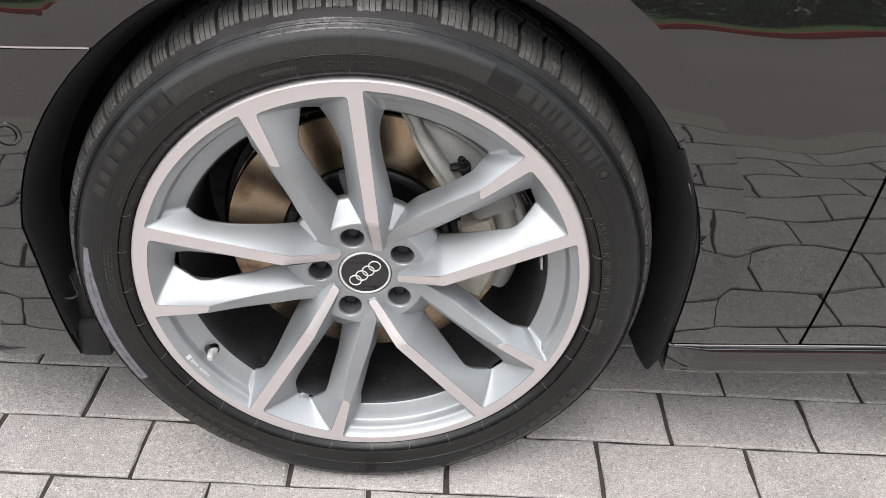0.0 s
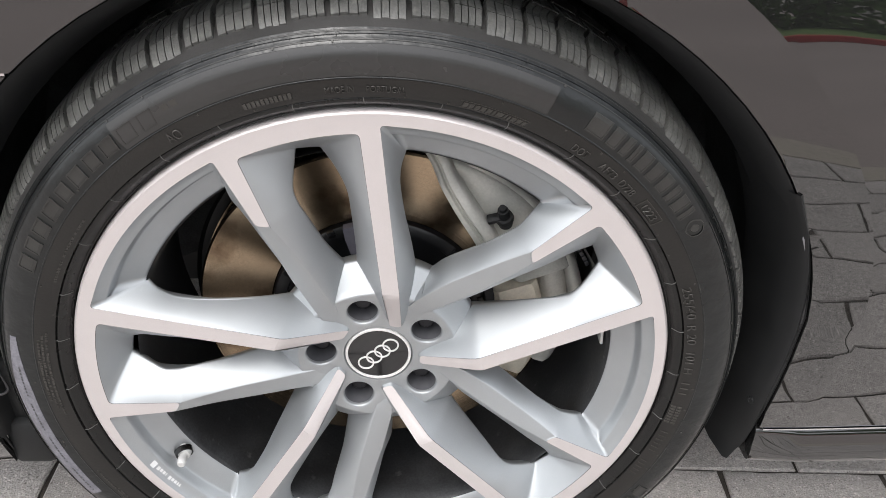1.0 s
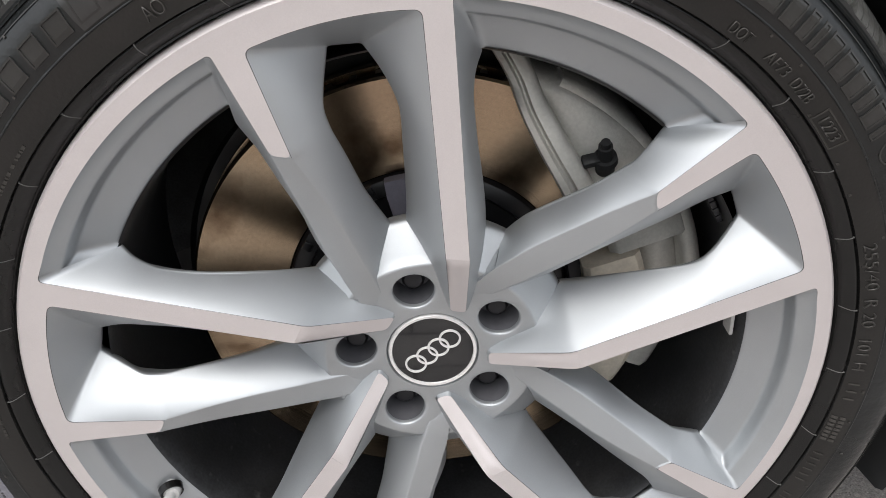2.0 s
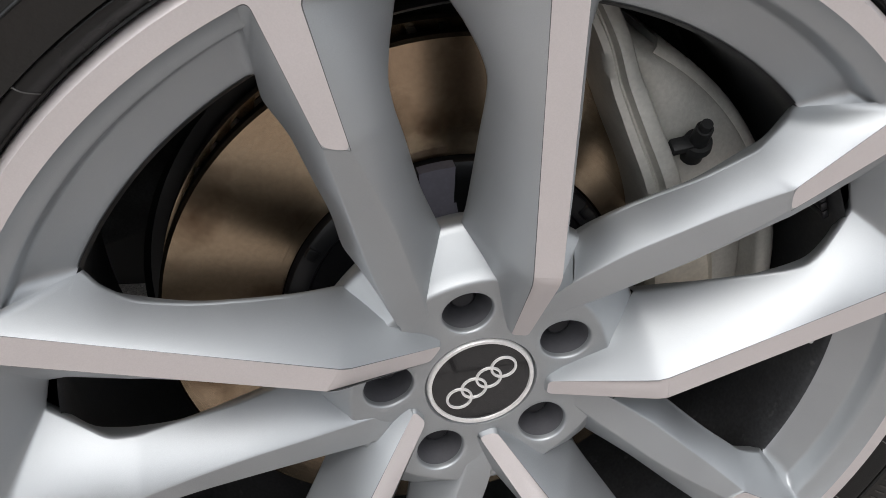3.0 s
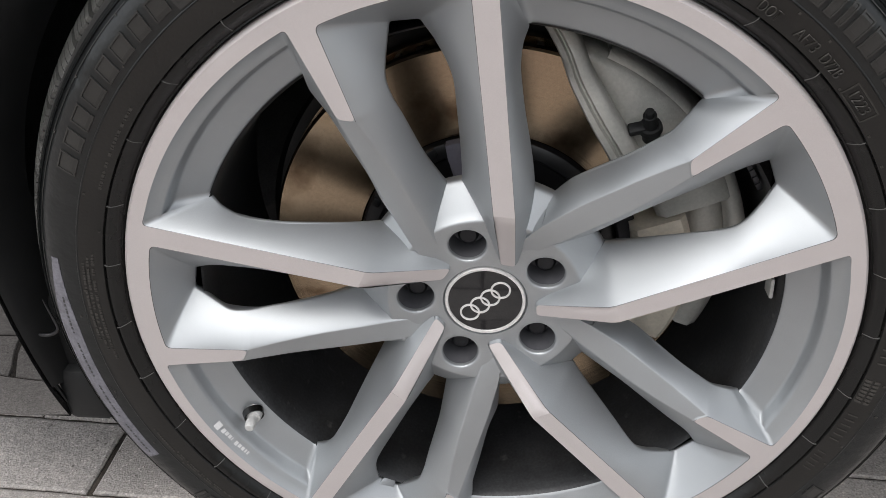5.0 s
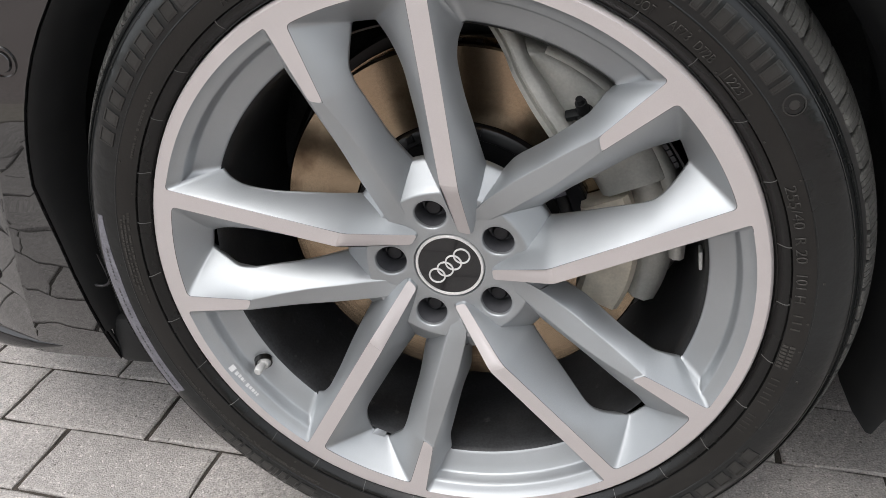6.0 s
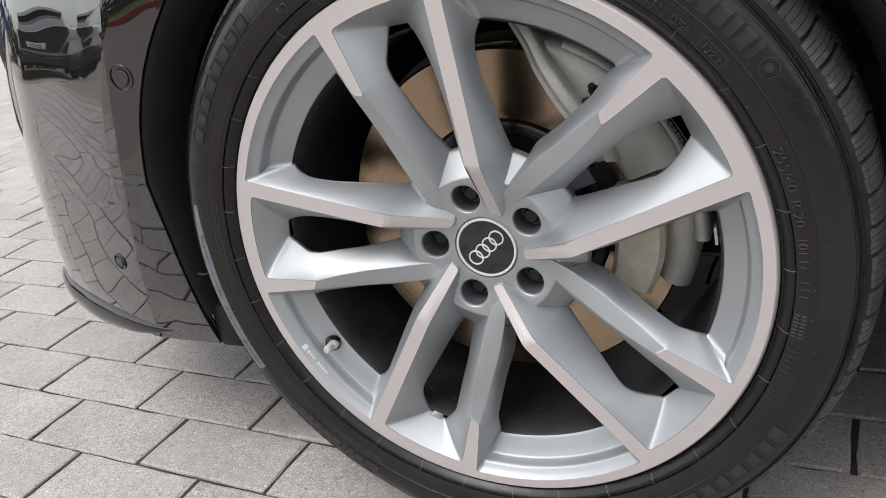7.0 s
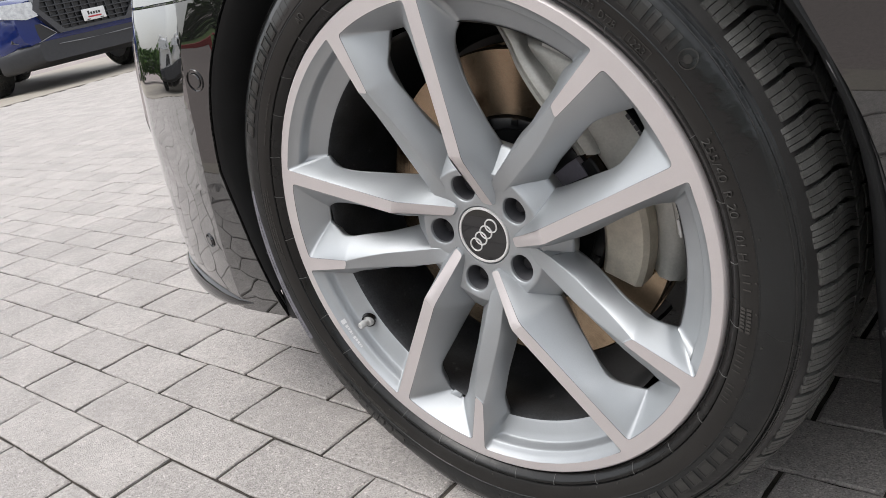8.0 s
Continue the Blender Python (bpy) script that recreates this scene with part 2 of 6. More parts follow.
def fill(bm, loops, height, mat=0, extra=()):
    """A sheet over the x-z plane bounded by the first loop, with the other loops as holes; height(x, z) gives y."""
    from mathutils.geometry import delaunay_2d_cdt
    pts, edges = [], []
    for loop in loops:
        k = len(pts)
        pts += [Vector((p[0], p[1])) for p in loop]
        edges += [(k + i, k + (i + 1) % len(loop)) for i in range(len(loop))]
    pts += [Vector((p[0], p[1])) for p in extra]
    vs, _, fs, *_ = delaunay_2d_cdt(pts, edges, [], 0, 1e-6)
    flat = [[(p[0], p[1]) for p in loop] for loop in loops]
    made = [bm.verts.new((v.x, height(v.x, v.y), v.y)) for v in vs]
    for f in fs:
        c = (sum(vs[i].x for i in f) / 3, sum(vs[i].y for i in f) / 3)
        if inside(c, flat[0]) and not any(inside(c, h) for h in flat[1:]):
            bm.faces.new([made[i] for i in f]).material_index = mat
    for v in made:
        if not v.link_faces:
            bm.verts.remove(v)


# ---------------------------------------------------------------- the car and its wheel
car = empty("car", (0, 0, 0))
tagged(car, "black glossy car parked on grey paving, front wheel", "car")

FACE = -0.041      # the machined face of the rim
CUT = 22.2         # a fifth of the wheel runs from CUT - 72 to CUT degrees

# rim: outer lip, barrel and inner flange; the barrel is far darker than the face
bm = bmesh.new()
add_ring(bm, [(0.2795, -0.020), (0.2800, -0.031), (0.2793, -0.037), (0.2780, -0.0400), (0.2765, FACE)], 160, mat=1)
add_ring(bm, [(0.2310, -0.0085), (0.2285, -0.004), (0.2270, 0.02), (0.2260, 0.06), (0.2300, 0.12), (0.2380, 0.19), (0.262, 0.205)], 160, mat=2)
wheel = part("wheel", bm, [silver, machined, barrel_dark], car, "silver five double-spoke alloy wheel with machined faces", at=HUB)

# named corners of one spoke pair (x, y, z from the hub)
S1, S1B = (-0.0873, FACE, 0.1721), (-0.0993, FACE, 0.1735)
S2, S3 = (-0.1276, FACE, 0.2340), (-0.1090, FACE, 0.2360)
L1, L2 = (-0.0113, FACE, 0.2593), (0.0047, FACE, 0.2668)
L3, L4 = (0.0053, FACE, 0.1021), (0.0205, FACE, 0.1005)
L5, L6 = (0.0118, -0.0088, 0.0392), (0.0228, -0.0075, 0.0366)
E1, E2 = (-0.0495, -0.0100, 0.0425), (-0.0318, -0.0032, 0.0405)
BOSS_L, BOSS_R = (-0.0363, 0.0000, 0.0758), (-0.0019, -0.0060, 0.0759)
HUBFACE = -0.005
RIM_N, RIM_W, RIM_OUT = 0.2598, 0.2662, 0.2765


def arc(r, a0, a1, n, y=FACE):
    out = []
    for i in range(n + 1):
        x, z = polar(r, a0 + (a1 - a0) * i / n)
        out.append((x, y, z))
    return out


def rounded(p, q, s, size, n=5):
    """A fillet at corner q between p and s."""
    a = Vector(q) + (Vector(p) - Vector(q)).normalized() * size
    b = Vector(q) + (Vector(s) - Vector(q)).normalized() * size
    out = []
    for i in range(n + 1):
        t = i / n
        out.append(tuple((1 - t) ** 2 * a + 2 * t * (1 - t) * Vector(q) + t * t * b))
    return out


def spoke_pair():
    bm = bmesh.new()
    xz = lambda p: (p[0], p[2])  # noqa: E731
    # machined land: ring, long strip and short strip, one flat sheet
    a_s2 = math.degrees(math.atan2(S2[0], S2[2]))
    a_s3 = math.degrees(math.atan2(S3[0], S3[2]))
    a_l1 = math.degrees(math.atan2(L1[0], L1[2]))
    a_l2 = math.degrees(math.atan2(L2[0], L2[2]))
    w_left = arc(RIM_W, CUT - 72, a_s2, 14)
    n_arc = arc(RIM_N, a_s3, a_l1, 16)
    w_right = arc(RIM_W, a_l2, CUT, 14)
    f_s2 = rounded(w_left[-2], S2, S1B, 0.004)
    f_s3 = rounded(S1, S3, n_arc[2], 0.005)
    f_l1 = rounded(n_arc[-3], L1, L3, 0.005)
    f_l2 = rounded(L4, L2, w_right[2], 0.004)
    f_s1b = rounded(S2, S1B, S1, 0.0042)
    f_s1 = rounded(S1B, S1, S3, 0.0042)
    for corner, bend in ((S1B, f_s1b), (S1, f_s1)):
        fill(bm, [[xz(corner)] + [xz(p) for p in bend]], lambda x, z: FACE + 0.0002)
    land = [xz(p) for p in arc(RIM_OUT, CUT, CUT - 72, 36)]
    land += [xz(p) for p in w_left[:-2] + f_s2 + f_s1b + f_s1 + f_s3 + n_arc[2:-2] + f_l1 + [L3, L4] + f_l2 + w_right[2:]]
    fill(bm, [land], lambda x, z: FACE, mat=1, extra=[(0.0053 + (0.0152) * f, z) for z in (0.1045, 0.107, 0.111, 0.117) for f in (0.1, 0.5, 0.85)])
    # machined run-out of the long strip towards the hub
    inner = [L3, L4] + rounded(L4, L6, L5, 0.0036, 6) + rounded(L6, L5, L3, 0.0036, 6)

    def slope(x, z):
        t, bend = min(1.0, max(0.0, (0.1030 - z) / 0.0653)), 0.16
        return FACE + 0.0330 / (1 - bend / 2) * (t * t / (2 * bend) if t < bend else t - bend / 2)

    def run(p, q, k):
        x, _, z = lerp(p, q, k)
        return x, slope(x, z), z

    rows_in = [(lerp(L3, L5, k)[0] * (1 - f) + lerp(L4, L6, k)[0] * f, lerp(L3, L5, k)[2] * (1 - f) + lerp(L4, L6, k)[2] * f) for k in (0.03, 0.06, 0.09, 0.12, 0.16, 0.22, 0.3, 0.42, 0.56, 0.7, 0.84) for f in (0.0, 0.33, 0.67, 1.0)]
    fill(bm, [[xz(p) for p in inner]], slope, mat=1, extra=[p for p in rows_in if inside(p, [xz(q) for q in inner])])
    STEP = (0.0, EDGE, 0.06, 0.2, 0.4, 0.6, 0.78, 0.9, 0.96, 1.0)

    # pocket between the two spokes
    def on_l(z):
        t = (L1[2] - z) / (L1[2] - L3[2])
        return lerp(L1, L3, t)

    N3 = (-0.0700, -0.0205, 0.1950)
    N1, N2 = (-0.0665, -0.0075, 0.2295), (-0.0460, -0.0078, 0.2315)
    N5, N6 = (-0.0300, 0.0115, 0.0975), (-0.0195, 0.0095, 0.1030)
    s_ridge = [(-0.0868, -0.0402, 0.1710), (-0.0740, -0.0340, 0.1470), (-0.0610, -0.0265, 0.1190), (-0.0460, -0.0150, 0.0780)]
    s_back = [(-0.0989, -0.0402, 0.1724), (-0.0968, -0.0378, 0.1655), (-0.0890, -0.0300, 0.1420), (-0.0730, -0.0180, 0.0940), (-0.0600, -0.0120, 0.0620)]
    n_low = [(-0.0655, -0.0190, 0.1800), (-0.0600, -0.0145, 0.1660), (-0.0460, -0.0020, 0.1290)]
    # short spoke: bare silver ridge between the strip's end and the hub
    r_line = [s_ridge[0], lerp(s_ridge[0], s_ridge[1], 0.25), lerp(s_ridge[0], s_ridge[1], 0.5), s_ridge[1], lerp(s_ridge[1], s_ridge[2], 0.55), s_ridge[2], lerp(s_ridge[2], s_ridge[3], 0.55), s_ridge[3], lerp(s_ridge[3], E2, 0.6), E2]
    b_line = [s_back[0], s_back[1], lerp(s_back[1], s_back[2], 0.35), s_back[2], lerp(s_back[2], s_back[3], 0.55), s_back[3], lerp(s_back[3], s_back[4], 0.55), s_back[4], lerp(s_back[4], E1, 0.6), E1]
    n_line = [n_low[0], lerp(n_low[0], n_low[1], 0.5), n_low[1], lerp(n_low[1], n_low[2], 0.33), lerp(n_low[1], n_low[2], 0.70), n_low[2], N5, BOSS_L, (-0.0345, 0.0030, 0.060), (-0.0310, 0.0040, 0.0390)]
    r_line, b_line = soften(chain(r_line, 4), 4), soften(chain(b_line, 4), 4)
    loft(bm, list(zip(b_line, r_line)), (0, 0.05, 0.12, 0.3, 0.5, 0.7, 0.88, 0.95, 1), 1)
    loft(bm, [(S1B, s_back[0]), (S1, s_ridge[0])], (0, 1), 4)
    # the pocket, from the hub along the long spoke, round under the rim and back along the short spoke
    SW = -0.0028
    runs = [(run(L3, L5, 0.97), (0.0100, -0.0030, 0.0410), 0, 4, True), (run(L3, L5, 0.8), (0.0035, -0.0040, 0.0590), -0.001, 4, False), (run(L3, L5, 0.55), BOSS_R, -0.002, 4, True),
            (run(L3, L5, 0.3), (-0.0110, 0.0035, 0.0900), SW, 3, False),
            (run(L3, L5, 0.18), lerp((-0.0110, 0.0035, 0.0900), N6, 0.40), SW, 2, False), (run(L3, L5, 0.09), lerp((-0.0110, 0.0035, 0.0900), N6, 0.70), SW, 2, False), (L3, N6, SW, 4, True), (on_l(0.113), (-0.0190, 0.006, 0.1130), SW, 6, False), (on_l(0.143), (-0.0200, -0.002, 0.1430), SW, 6, False),
            (on_l(0.176), (-0.0218, -0.013, 0.1760), SW, 4, False), (on_l(0.187), (-0.0224, -0.0165, 0.1870), SW, 4, False), (on_l(0.198), (-0.0240, -0.0195, 0.1980), SW, 5, False), (on_l(0.217), (-0.0290, -0.017, 0.2090), SW, 5, False),
            (on_l(0.236), (-0.0370, -0.012, 0.2210), SW * 0.9, 5, False)]
    side_n2 = lerp(N2, (-0.0370, -0.012, 0.2210), 0.2)
    runs += [(f_l1[i], lerp(side_n2, N2, 1 - i / 5), SW * 0.6 * i / 5, 1, False) for i in range(5, -1, -1)]
    rim_run = n_arc[3:-3][::-1]
    runs += [(p, lerp(N2, N1, (i + 1) / (len(rim_run) + 1)), 0.0006, 1, False) for i, p in enumerate(rim_run)]
    side_n1 = lerp(N3, N1, 0.92)
    runs += [(f_s3[i], lerp(N1, side_n1, 1 - i / 5), SW * 0.6 * (1 - i / 5), 1, False) for i in range(5, 0, -1)]
    runs += [(f_s3[0], side_n1, SW * 0.6, 5, False), (lerp(S1, S3, 0.7), (-0.0690, -0.0140, 0.2100), SW, 5, False), (lerp(S1, S3, 0.4), N3, SW, 5, False), (S1, lerp(n_low[0], N3, 0.02), SW, 1, False)]
    count = len(runs)
    n_dense = chain(n_line, 4)
    runs += [(p, q, SW * min(1.0, (len(r_line) - 1 - i) / 8), 1, i in (24, 28, 36)) for i, (p, q) in enumerate(zip(r_line, n_dense))]
    low, starts = skin(bm, runs, STEP, edged=count - 1)
    narrow = low[starts[6]:starts[count + 24] + 1]
    # flank of the long spoke beside the wide window
    W2 = (0.0252, -0.0090, 0.2280)
    W4 = (0.0358, 0.0095, 0.0975)
    on_r = lambda z: lerp(L2, L4, (L2[2] - z) / (L2[2] - L4[2]))  # noqa: E731
    long_low = [(0.0212, -0.0145, 0.2170), (0.0202, -0.0185, 0.2030), (0.0222, -0.0178, 0.1870), (0.0245, -0.0155, 0.1700), (0.0290, -0.0100, 0.1460), (0.0330, -0.0030, 0.1220)]
    runs = [(f_l2[i], lerp(W2, lerp(W2, long_low[0], 0.3), 1 - i / 5), SW * 0.5 * (1 - i / 5), 1, False) for i in range(5, 0, -1)]
    runs += [(f_l2[0], lerp(W2, long_low[0], 0.3), SW * 0.5, 5, False)]
    runs += [(on_r(z), q, SW, 5, False) for z, q in zip((0.243, 0.215, 0.190, 0.170, 0.146, 0.122), long_low)] + [(L4, W4, SW, 4, True)]
    runs += [(run(L4, L6, 0.1), lerp(W4, (0.0345, 0.0030, 0.0850), 0.29), SW, 2, False), (run(L4, L6, 0.2), lerp(W4, (0.0345, 0.0030, 0.0850), 0.57), SW, 2, False), (run(L4, L6, 0.35), (0.0345, 0.0030, 0.0850), SW, 4, False), (run(L4, L6, 0.6), (0.0320, -0.0060, 0.0650), -0.001, 4, True), (run(L4, L6, 0.97), (0.0255, -0.0030, 0.0375), 0, 1, True)]
    low, starts = skin(bm, runs, STEP)
    wide1 = low[:starts[12] + 1][::-1]
    # the rounded end of the long strip, down to the hub
    tip = [lerp(L6, L4, 0.06)] + rounded(L4, L6, L5, 0.0036, 6) + rounded(L6, L5, L3, 0.0036, 6) + [lerp(L5, L3, 0.06)]
    mid_tip = Vector(lerp(L5, L6, 0.5)) + Vector((-0.002, 0, 0.012))
    loft(bm, [((p[0], slope(p[0], p[2]), p[2]), tuple(Vector((p[0], HUBFACE + 0.0015, p[2])) + (Vector((p[0], 0, p[2])) - Vector((mid_tip.x, 0, mid_tip.z))).normalized() * 0.0016)) for p in tip], (0, 0.12, 0.4, 0.75, 1), 1)
    # stepped inner lip in the wide window
    lip = [(RIM_W, FACE), (0.2656, -0.0403), (0.2648, -0.0388), (0.2600, -0.0352), (0.2572, -0.0333), (0.2563, -0.0326), (0.2556, -0.0314), (0.2548, -0.0280), (0.2532, -0.0212), (0.2524, -0.0196), (0.2512, -0.0187), (0.2440, -0.0148), (0.2340, -0.0098), (0.2318, -0.0086), (0.2305, -0.0070)]

    def stepped(count, a0, a1, flank):
        """The lip between two angles, running smoothly up onto the flank plane given by three points."""
        p0, p1, p2 = (Vector(p) for p in flank)
        nrm = (p1 - p0).cross(p2 - p0)
        cols = []
        for i in range(count + 1):
            t = i / count
            ang0, ang1 = a0[0] + (a0[1] - a0[0]) * t, a1[0] + (a1[1] - a1[0]) * t
            col = []
            for r, y in lip:
                s = (RIM_W - r) / (RIM_W - lip[-1][0])
                x, z = polar(r, ang0 + (ang1 - ang0) * s)
                side = p0.y - (nrm.x * (x - p0.x) + nrm.z * (z - p0.z)) / nrm.y + 0.0004
                k = 0.0065
                h = min(1.0, max(0.0, 0.5 + 0.5 * (side - y) / k))
                low = side + (y - side) * h - k * h * (1 - h)
                fade = min(1.0, (RIM_W - r) / 0.003)
                col.append(bm.verts.new((x, y + (max(low, FACE + 0.0003) - y) * fade, z)))
            cols.append(col)
        for p, q in zip(cols, cols[1:]):
            for k in range(len(lip) - 1):
                bm.faces.new((p[k], q[k], q[k + 1], p[k + 1]))

    a_w2 = math.degrees(math.atan2(W2[0], W2[2]))
    stepped(44, (a_l2 - 0.4, CUT), (a_w2 - 3.5, CUT), (L2, on_r(0.215), W2))
    # flank of the short spoke beside the wide window
    W1 = (-0.1255, -0.0090, 0.1933)
    W6 = (-0.0695, 0.0115, 0.0722)
    short_low = [(-0.1230, -0.0160, 0.1845), (-0.1115, -0.0175, 0.1690), (-0.0990, -0.0100, 0.1390), (-0.0895, 0.0010, 0.1155)]
    runs = [(f_s2[i], lerp(W1, lerp(W1, short_low[0], 0.5), i / 5), SW * 0.5 * i / 5, 1, False) for i in range(5)] + [(f_s2[-1], lerp(W1, short_low[0], 0.5), SW * 0.5, 5, False)]
    runs += [(lerp(S2, S1B, 0.3), short_low[0], SW, 6, False), (lerp(S2, S1B, 0.8), short_low[1], SW, 4, False), (S1B, lerp(short_low[1], short_low[2], 0.22), SW, 1, False)]
    back_low = chain([lerp(short_low[1], short_low[2], 0.26), lerp(short_low[1], short_low[2], 0.42), lerp(short_low[1], short_low[2], 0.62), short_low[2], short_low[3], (-0.0840, 0.0045, 0.0930), lerp((-0.0840, 0.0045, 0.0930), W6, 0.55), W6], 4)
    runs += [(p, q, SW, 1, False) for p, q in zip(b_line, back_low)]
    low_wide2, _ = skin(bm, runs, STEP, edged=8)
    PCK = (-0.0630, 0.0010, 0.0595)
    PCK2 = (-0.0530, 0.0040, 0.0415)
    loft(bm, [(b_line[28], W6), (b_line[32], PCK), (E1, PCK2), (lerp(E1, E2, 0.5), (-0.0425, 0.0040, 0.0400)), (E2, (-0.0310, 0.0040, 0.0390))], (0, 0.06, 0.5, 0.94, 1), 4)
    a_w1 = math.degrees(math.atan2(W1[0], W1[2]))
    stepped(44, (CUT - 72, a_s2 + 0.4), (CUT - 72, a_w1 + 3.5), (S2, S1B, W1))
    # walls of the windows, going back into the wheel
    def back_wall(line, centre, deep=0.016):
        rows = []
        for d, shrink in ((-0.0003, -0.0006), (0.0008, 0.0006), (0.0025, 0.0008), (0.0045, -0.0005), (deep, -0.011)):
            row = []
            for p in line:
                w = Vector((centre[0] - p[0], 0, centre[1] - p[2])).normalized()
                row.append(bm.verts.new((p[0] + w.x * shrink, p[1] + d, p[2] + w.z * shrink)))
            rows.append(row)
        for r0, r1 in zip(rows, rows[1:]):
            for i in range(len(r0) - 1):
                bm.faces.new((r0[i], r0[i + 1], r1[i + 1], r1[i]))

    back_wall(narrow, (-0.045, 0.17))
    back_wall(wide1, (*polar(0.17, CUT),))
    back_wall(low_wide2, (*polar(0.17, CUT - 72),))
    bmesh.ops.remove_doubles(bm, verts=bm.verts[:], dist=0.00012)
    # soften the cast edges, leaving the machined land and the window rims as they are
    soft = []
    for v in bm.verts:
        if v.is_boundary or any(f.material_index in (1, 2, 3) for f in v.link_faces) or (v.co - Vector(S1)).length < 0.004 or (v.co - Vector(S1B)).length < 0.004 or math.hypot(v.co.x, v.co.z) < 0.0365:
            continue
        if 0.068 < math.hypot(v.co.x, v.co.z) < 0.225:
            soft.append(v)
    for _ in range(1):
        bmesh.ops.smooth_vert(bm, verts=soft, factor=0.5, use_axis_x=True, use_axis_y=True, use_axis_z=True)
    return part("double_spoke", bm, [silver, machined, silver, edge_line], wheel, "silver double spoke with machined faces", smooth=44)


first_pair = spoke_pair()
for k in range(1, 5):
    o = first_pair.copy()
    scene.collection.objects.link(o)
    o.rotation_euler = (0, radians(72 * k), 0)

# hub: flat face with five deep bolt holes, rounded over to a slope towards the windows
def hub_y(x, z):
    return HUBFACE - 0.005 * min(1.0, max(0.0, (math.hypot(x, z) - 0.05) / 0.03))


bm = bmesh.new()
centres = [polar(0.0564, -14.9 + 72 * k) for k in range(5)]
ring_in, ring_out = ([polar(r, i * 2) for i in range(180)] for r in (0.0345, 0.0765))
holes = [[(c[0] + 0.0160 * math.sin(radians(i * 10)), c[1] + 0.0160 * math.cos(radians(i * 10))) for i in range(36)] for c in centres]
between = [polar(0.037 + 0.0024 * j, i * 3 + 1.5 * (j % 2)) for j in range(16) for i in range(120)]
fill(bm, [ring_out, ring_in] + holes, hub_y, extra=[p for p in between if min(math.dist(p, c) for c in centres) > 0.0175])
add_ring(bm, [(0.0765, hub_y(0.0765, 0)), (0.0776, -0.0096), (0.0788, -0.0093), (0.0799, -0.0084), (0.0810, -0.0070), (0.0850, -0.0042), (0.1010, 0.0075), (0.1035, 0.0096), (0.1046, 0.0125), (0.1040, 0.0200), (0.098, 0.032)], 180)
for c, hole in zip(centres, holes):
    rows = []
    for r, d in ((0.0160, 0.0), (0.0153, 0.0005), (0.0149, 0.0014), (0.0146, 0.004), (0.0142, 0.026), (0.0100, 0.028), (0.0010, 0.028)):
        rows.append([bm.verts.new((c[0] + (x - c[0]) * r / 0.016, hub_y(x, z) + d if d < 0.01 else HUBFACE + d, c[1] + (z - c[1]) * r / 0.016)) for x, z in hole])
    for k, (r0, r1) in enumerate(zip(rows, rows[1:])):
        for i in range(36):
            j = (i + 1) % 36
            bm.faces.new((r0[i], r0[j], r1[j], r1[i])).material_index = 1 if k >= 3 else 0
bmesh.ops.remove_doubles(bm, verts=bm.verts[:], dist=0.00005)
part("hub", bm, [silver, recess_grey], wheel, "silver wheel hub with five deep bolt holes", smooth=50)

# a cast tab left in the window of the lowest pair
bm = bmesh.new()
outline = [(-0.0650, 0.2350), (-0.0470, 0.2365), (-0.0490, 0.2300), (-0.0512, 0.2245), (-0.0540, 0.2228), (-0.0590, 0.2230), (-0.0616, 0.2250), (-0.0630, 0.2300)]
rows = []
for d, k in ((0.0, 0.90), (0.0008, 0.97), (0.0022, 1.0), (0.020, 1.0)):
    rows.append([bm.verts.new((-0.056 + (x + 0.056) * k, -0.0122 + (0.2360 - z) * 0.6 + d, 0.2300 + (z - 0.2300) * k)) for x, z in outline])
bm.faces.new(rows[0])
for r0, r1 in zip(rows, rows[1:]):
    for i in range(8):
        bm.faces.new((r0[i], r0[(i + 1) % 8], r1[(i + 1) % 8], r1[i]))
o = part("casting_tab", bm, silver, wheel, "small silver tab in the spoke window", smooth=50)
o.rotation_euler = (0, radians(72 * 3), 0)

# wheel bolts deep in their recesses
bm = bmesh.new()
add_ring(bm, [(0.0, -0.012), (0.0065, -0.012), (0.0085, -0.010), (0.0088, 0.012)], 12)
bmesh.ops.remove_doubles(bm, verts=bm.verts[:], dist=1e-5)
bolt = part("wheel_bolt", bm, dark_steel, wheel, "dark wheel bolt")
for k in range(5):
    o = bolt if k == 0 else bolt.copy()
    if k:
        scene.collection.objects.link(o)
    x, z = polar(0.0564, -14.9 + 72 * k)
    o.location = (x, 0.0205, z)

# centre cap with four linked rings
bm = bmesh.new()
add_ring(bm, [(0.0, -0.0045), (0.0300, -0.0040)], 64, mat=0)
add_ring(bm, [(0.0300, -0.0040), (0.0303, -0.0052), (0.0322, -0.0054), (0.0328, -0.0044), (0.0330, -0.003)], 64, mat=1)
add_ring(bm, [(0.0330, -0.003), (0.0337, -0.002), (0.0345, HUBFACE)], 64, mat=2)
bmesh.ops.remove_doubles(bm, verts=bm.verts[:], dist=1e-5)
cap = part("centre_cap", bm, [gloss_black, bright_print, silver], wheel, "glossy black centre cap with a bright edge")
bm = bmesh.new()
EMBLEM = radians(-43)
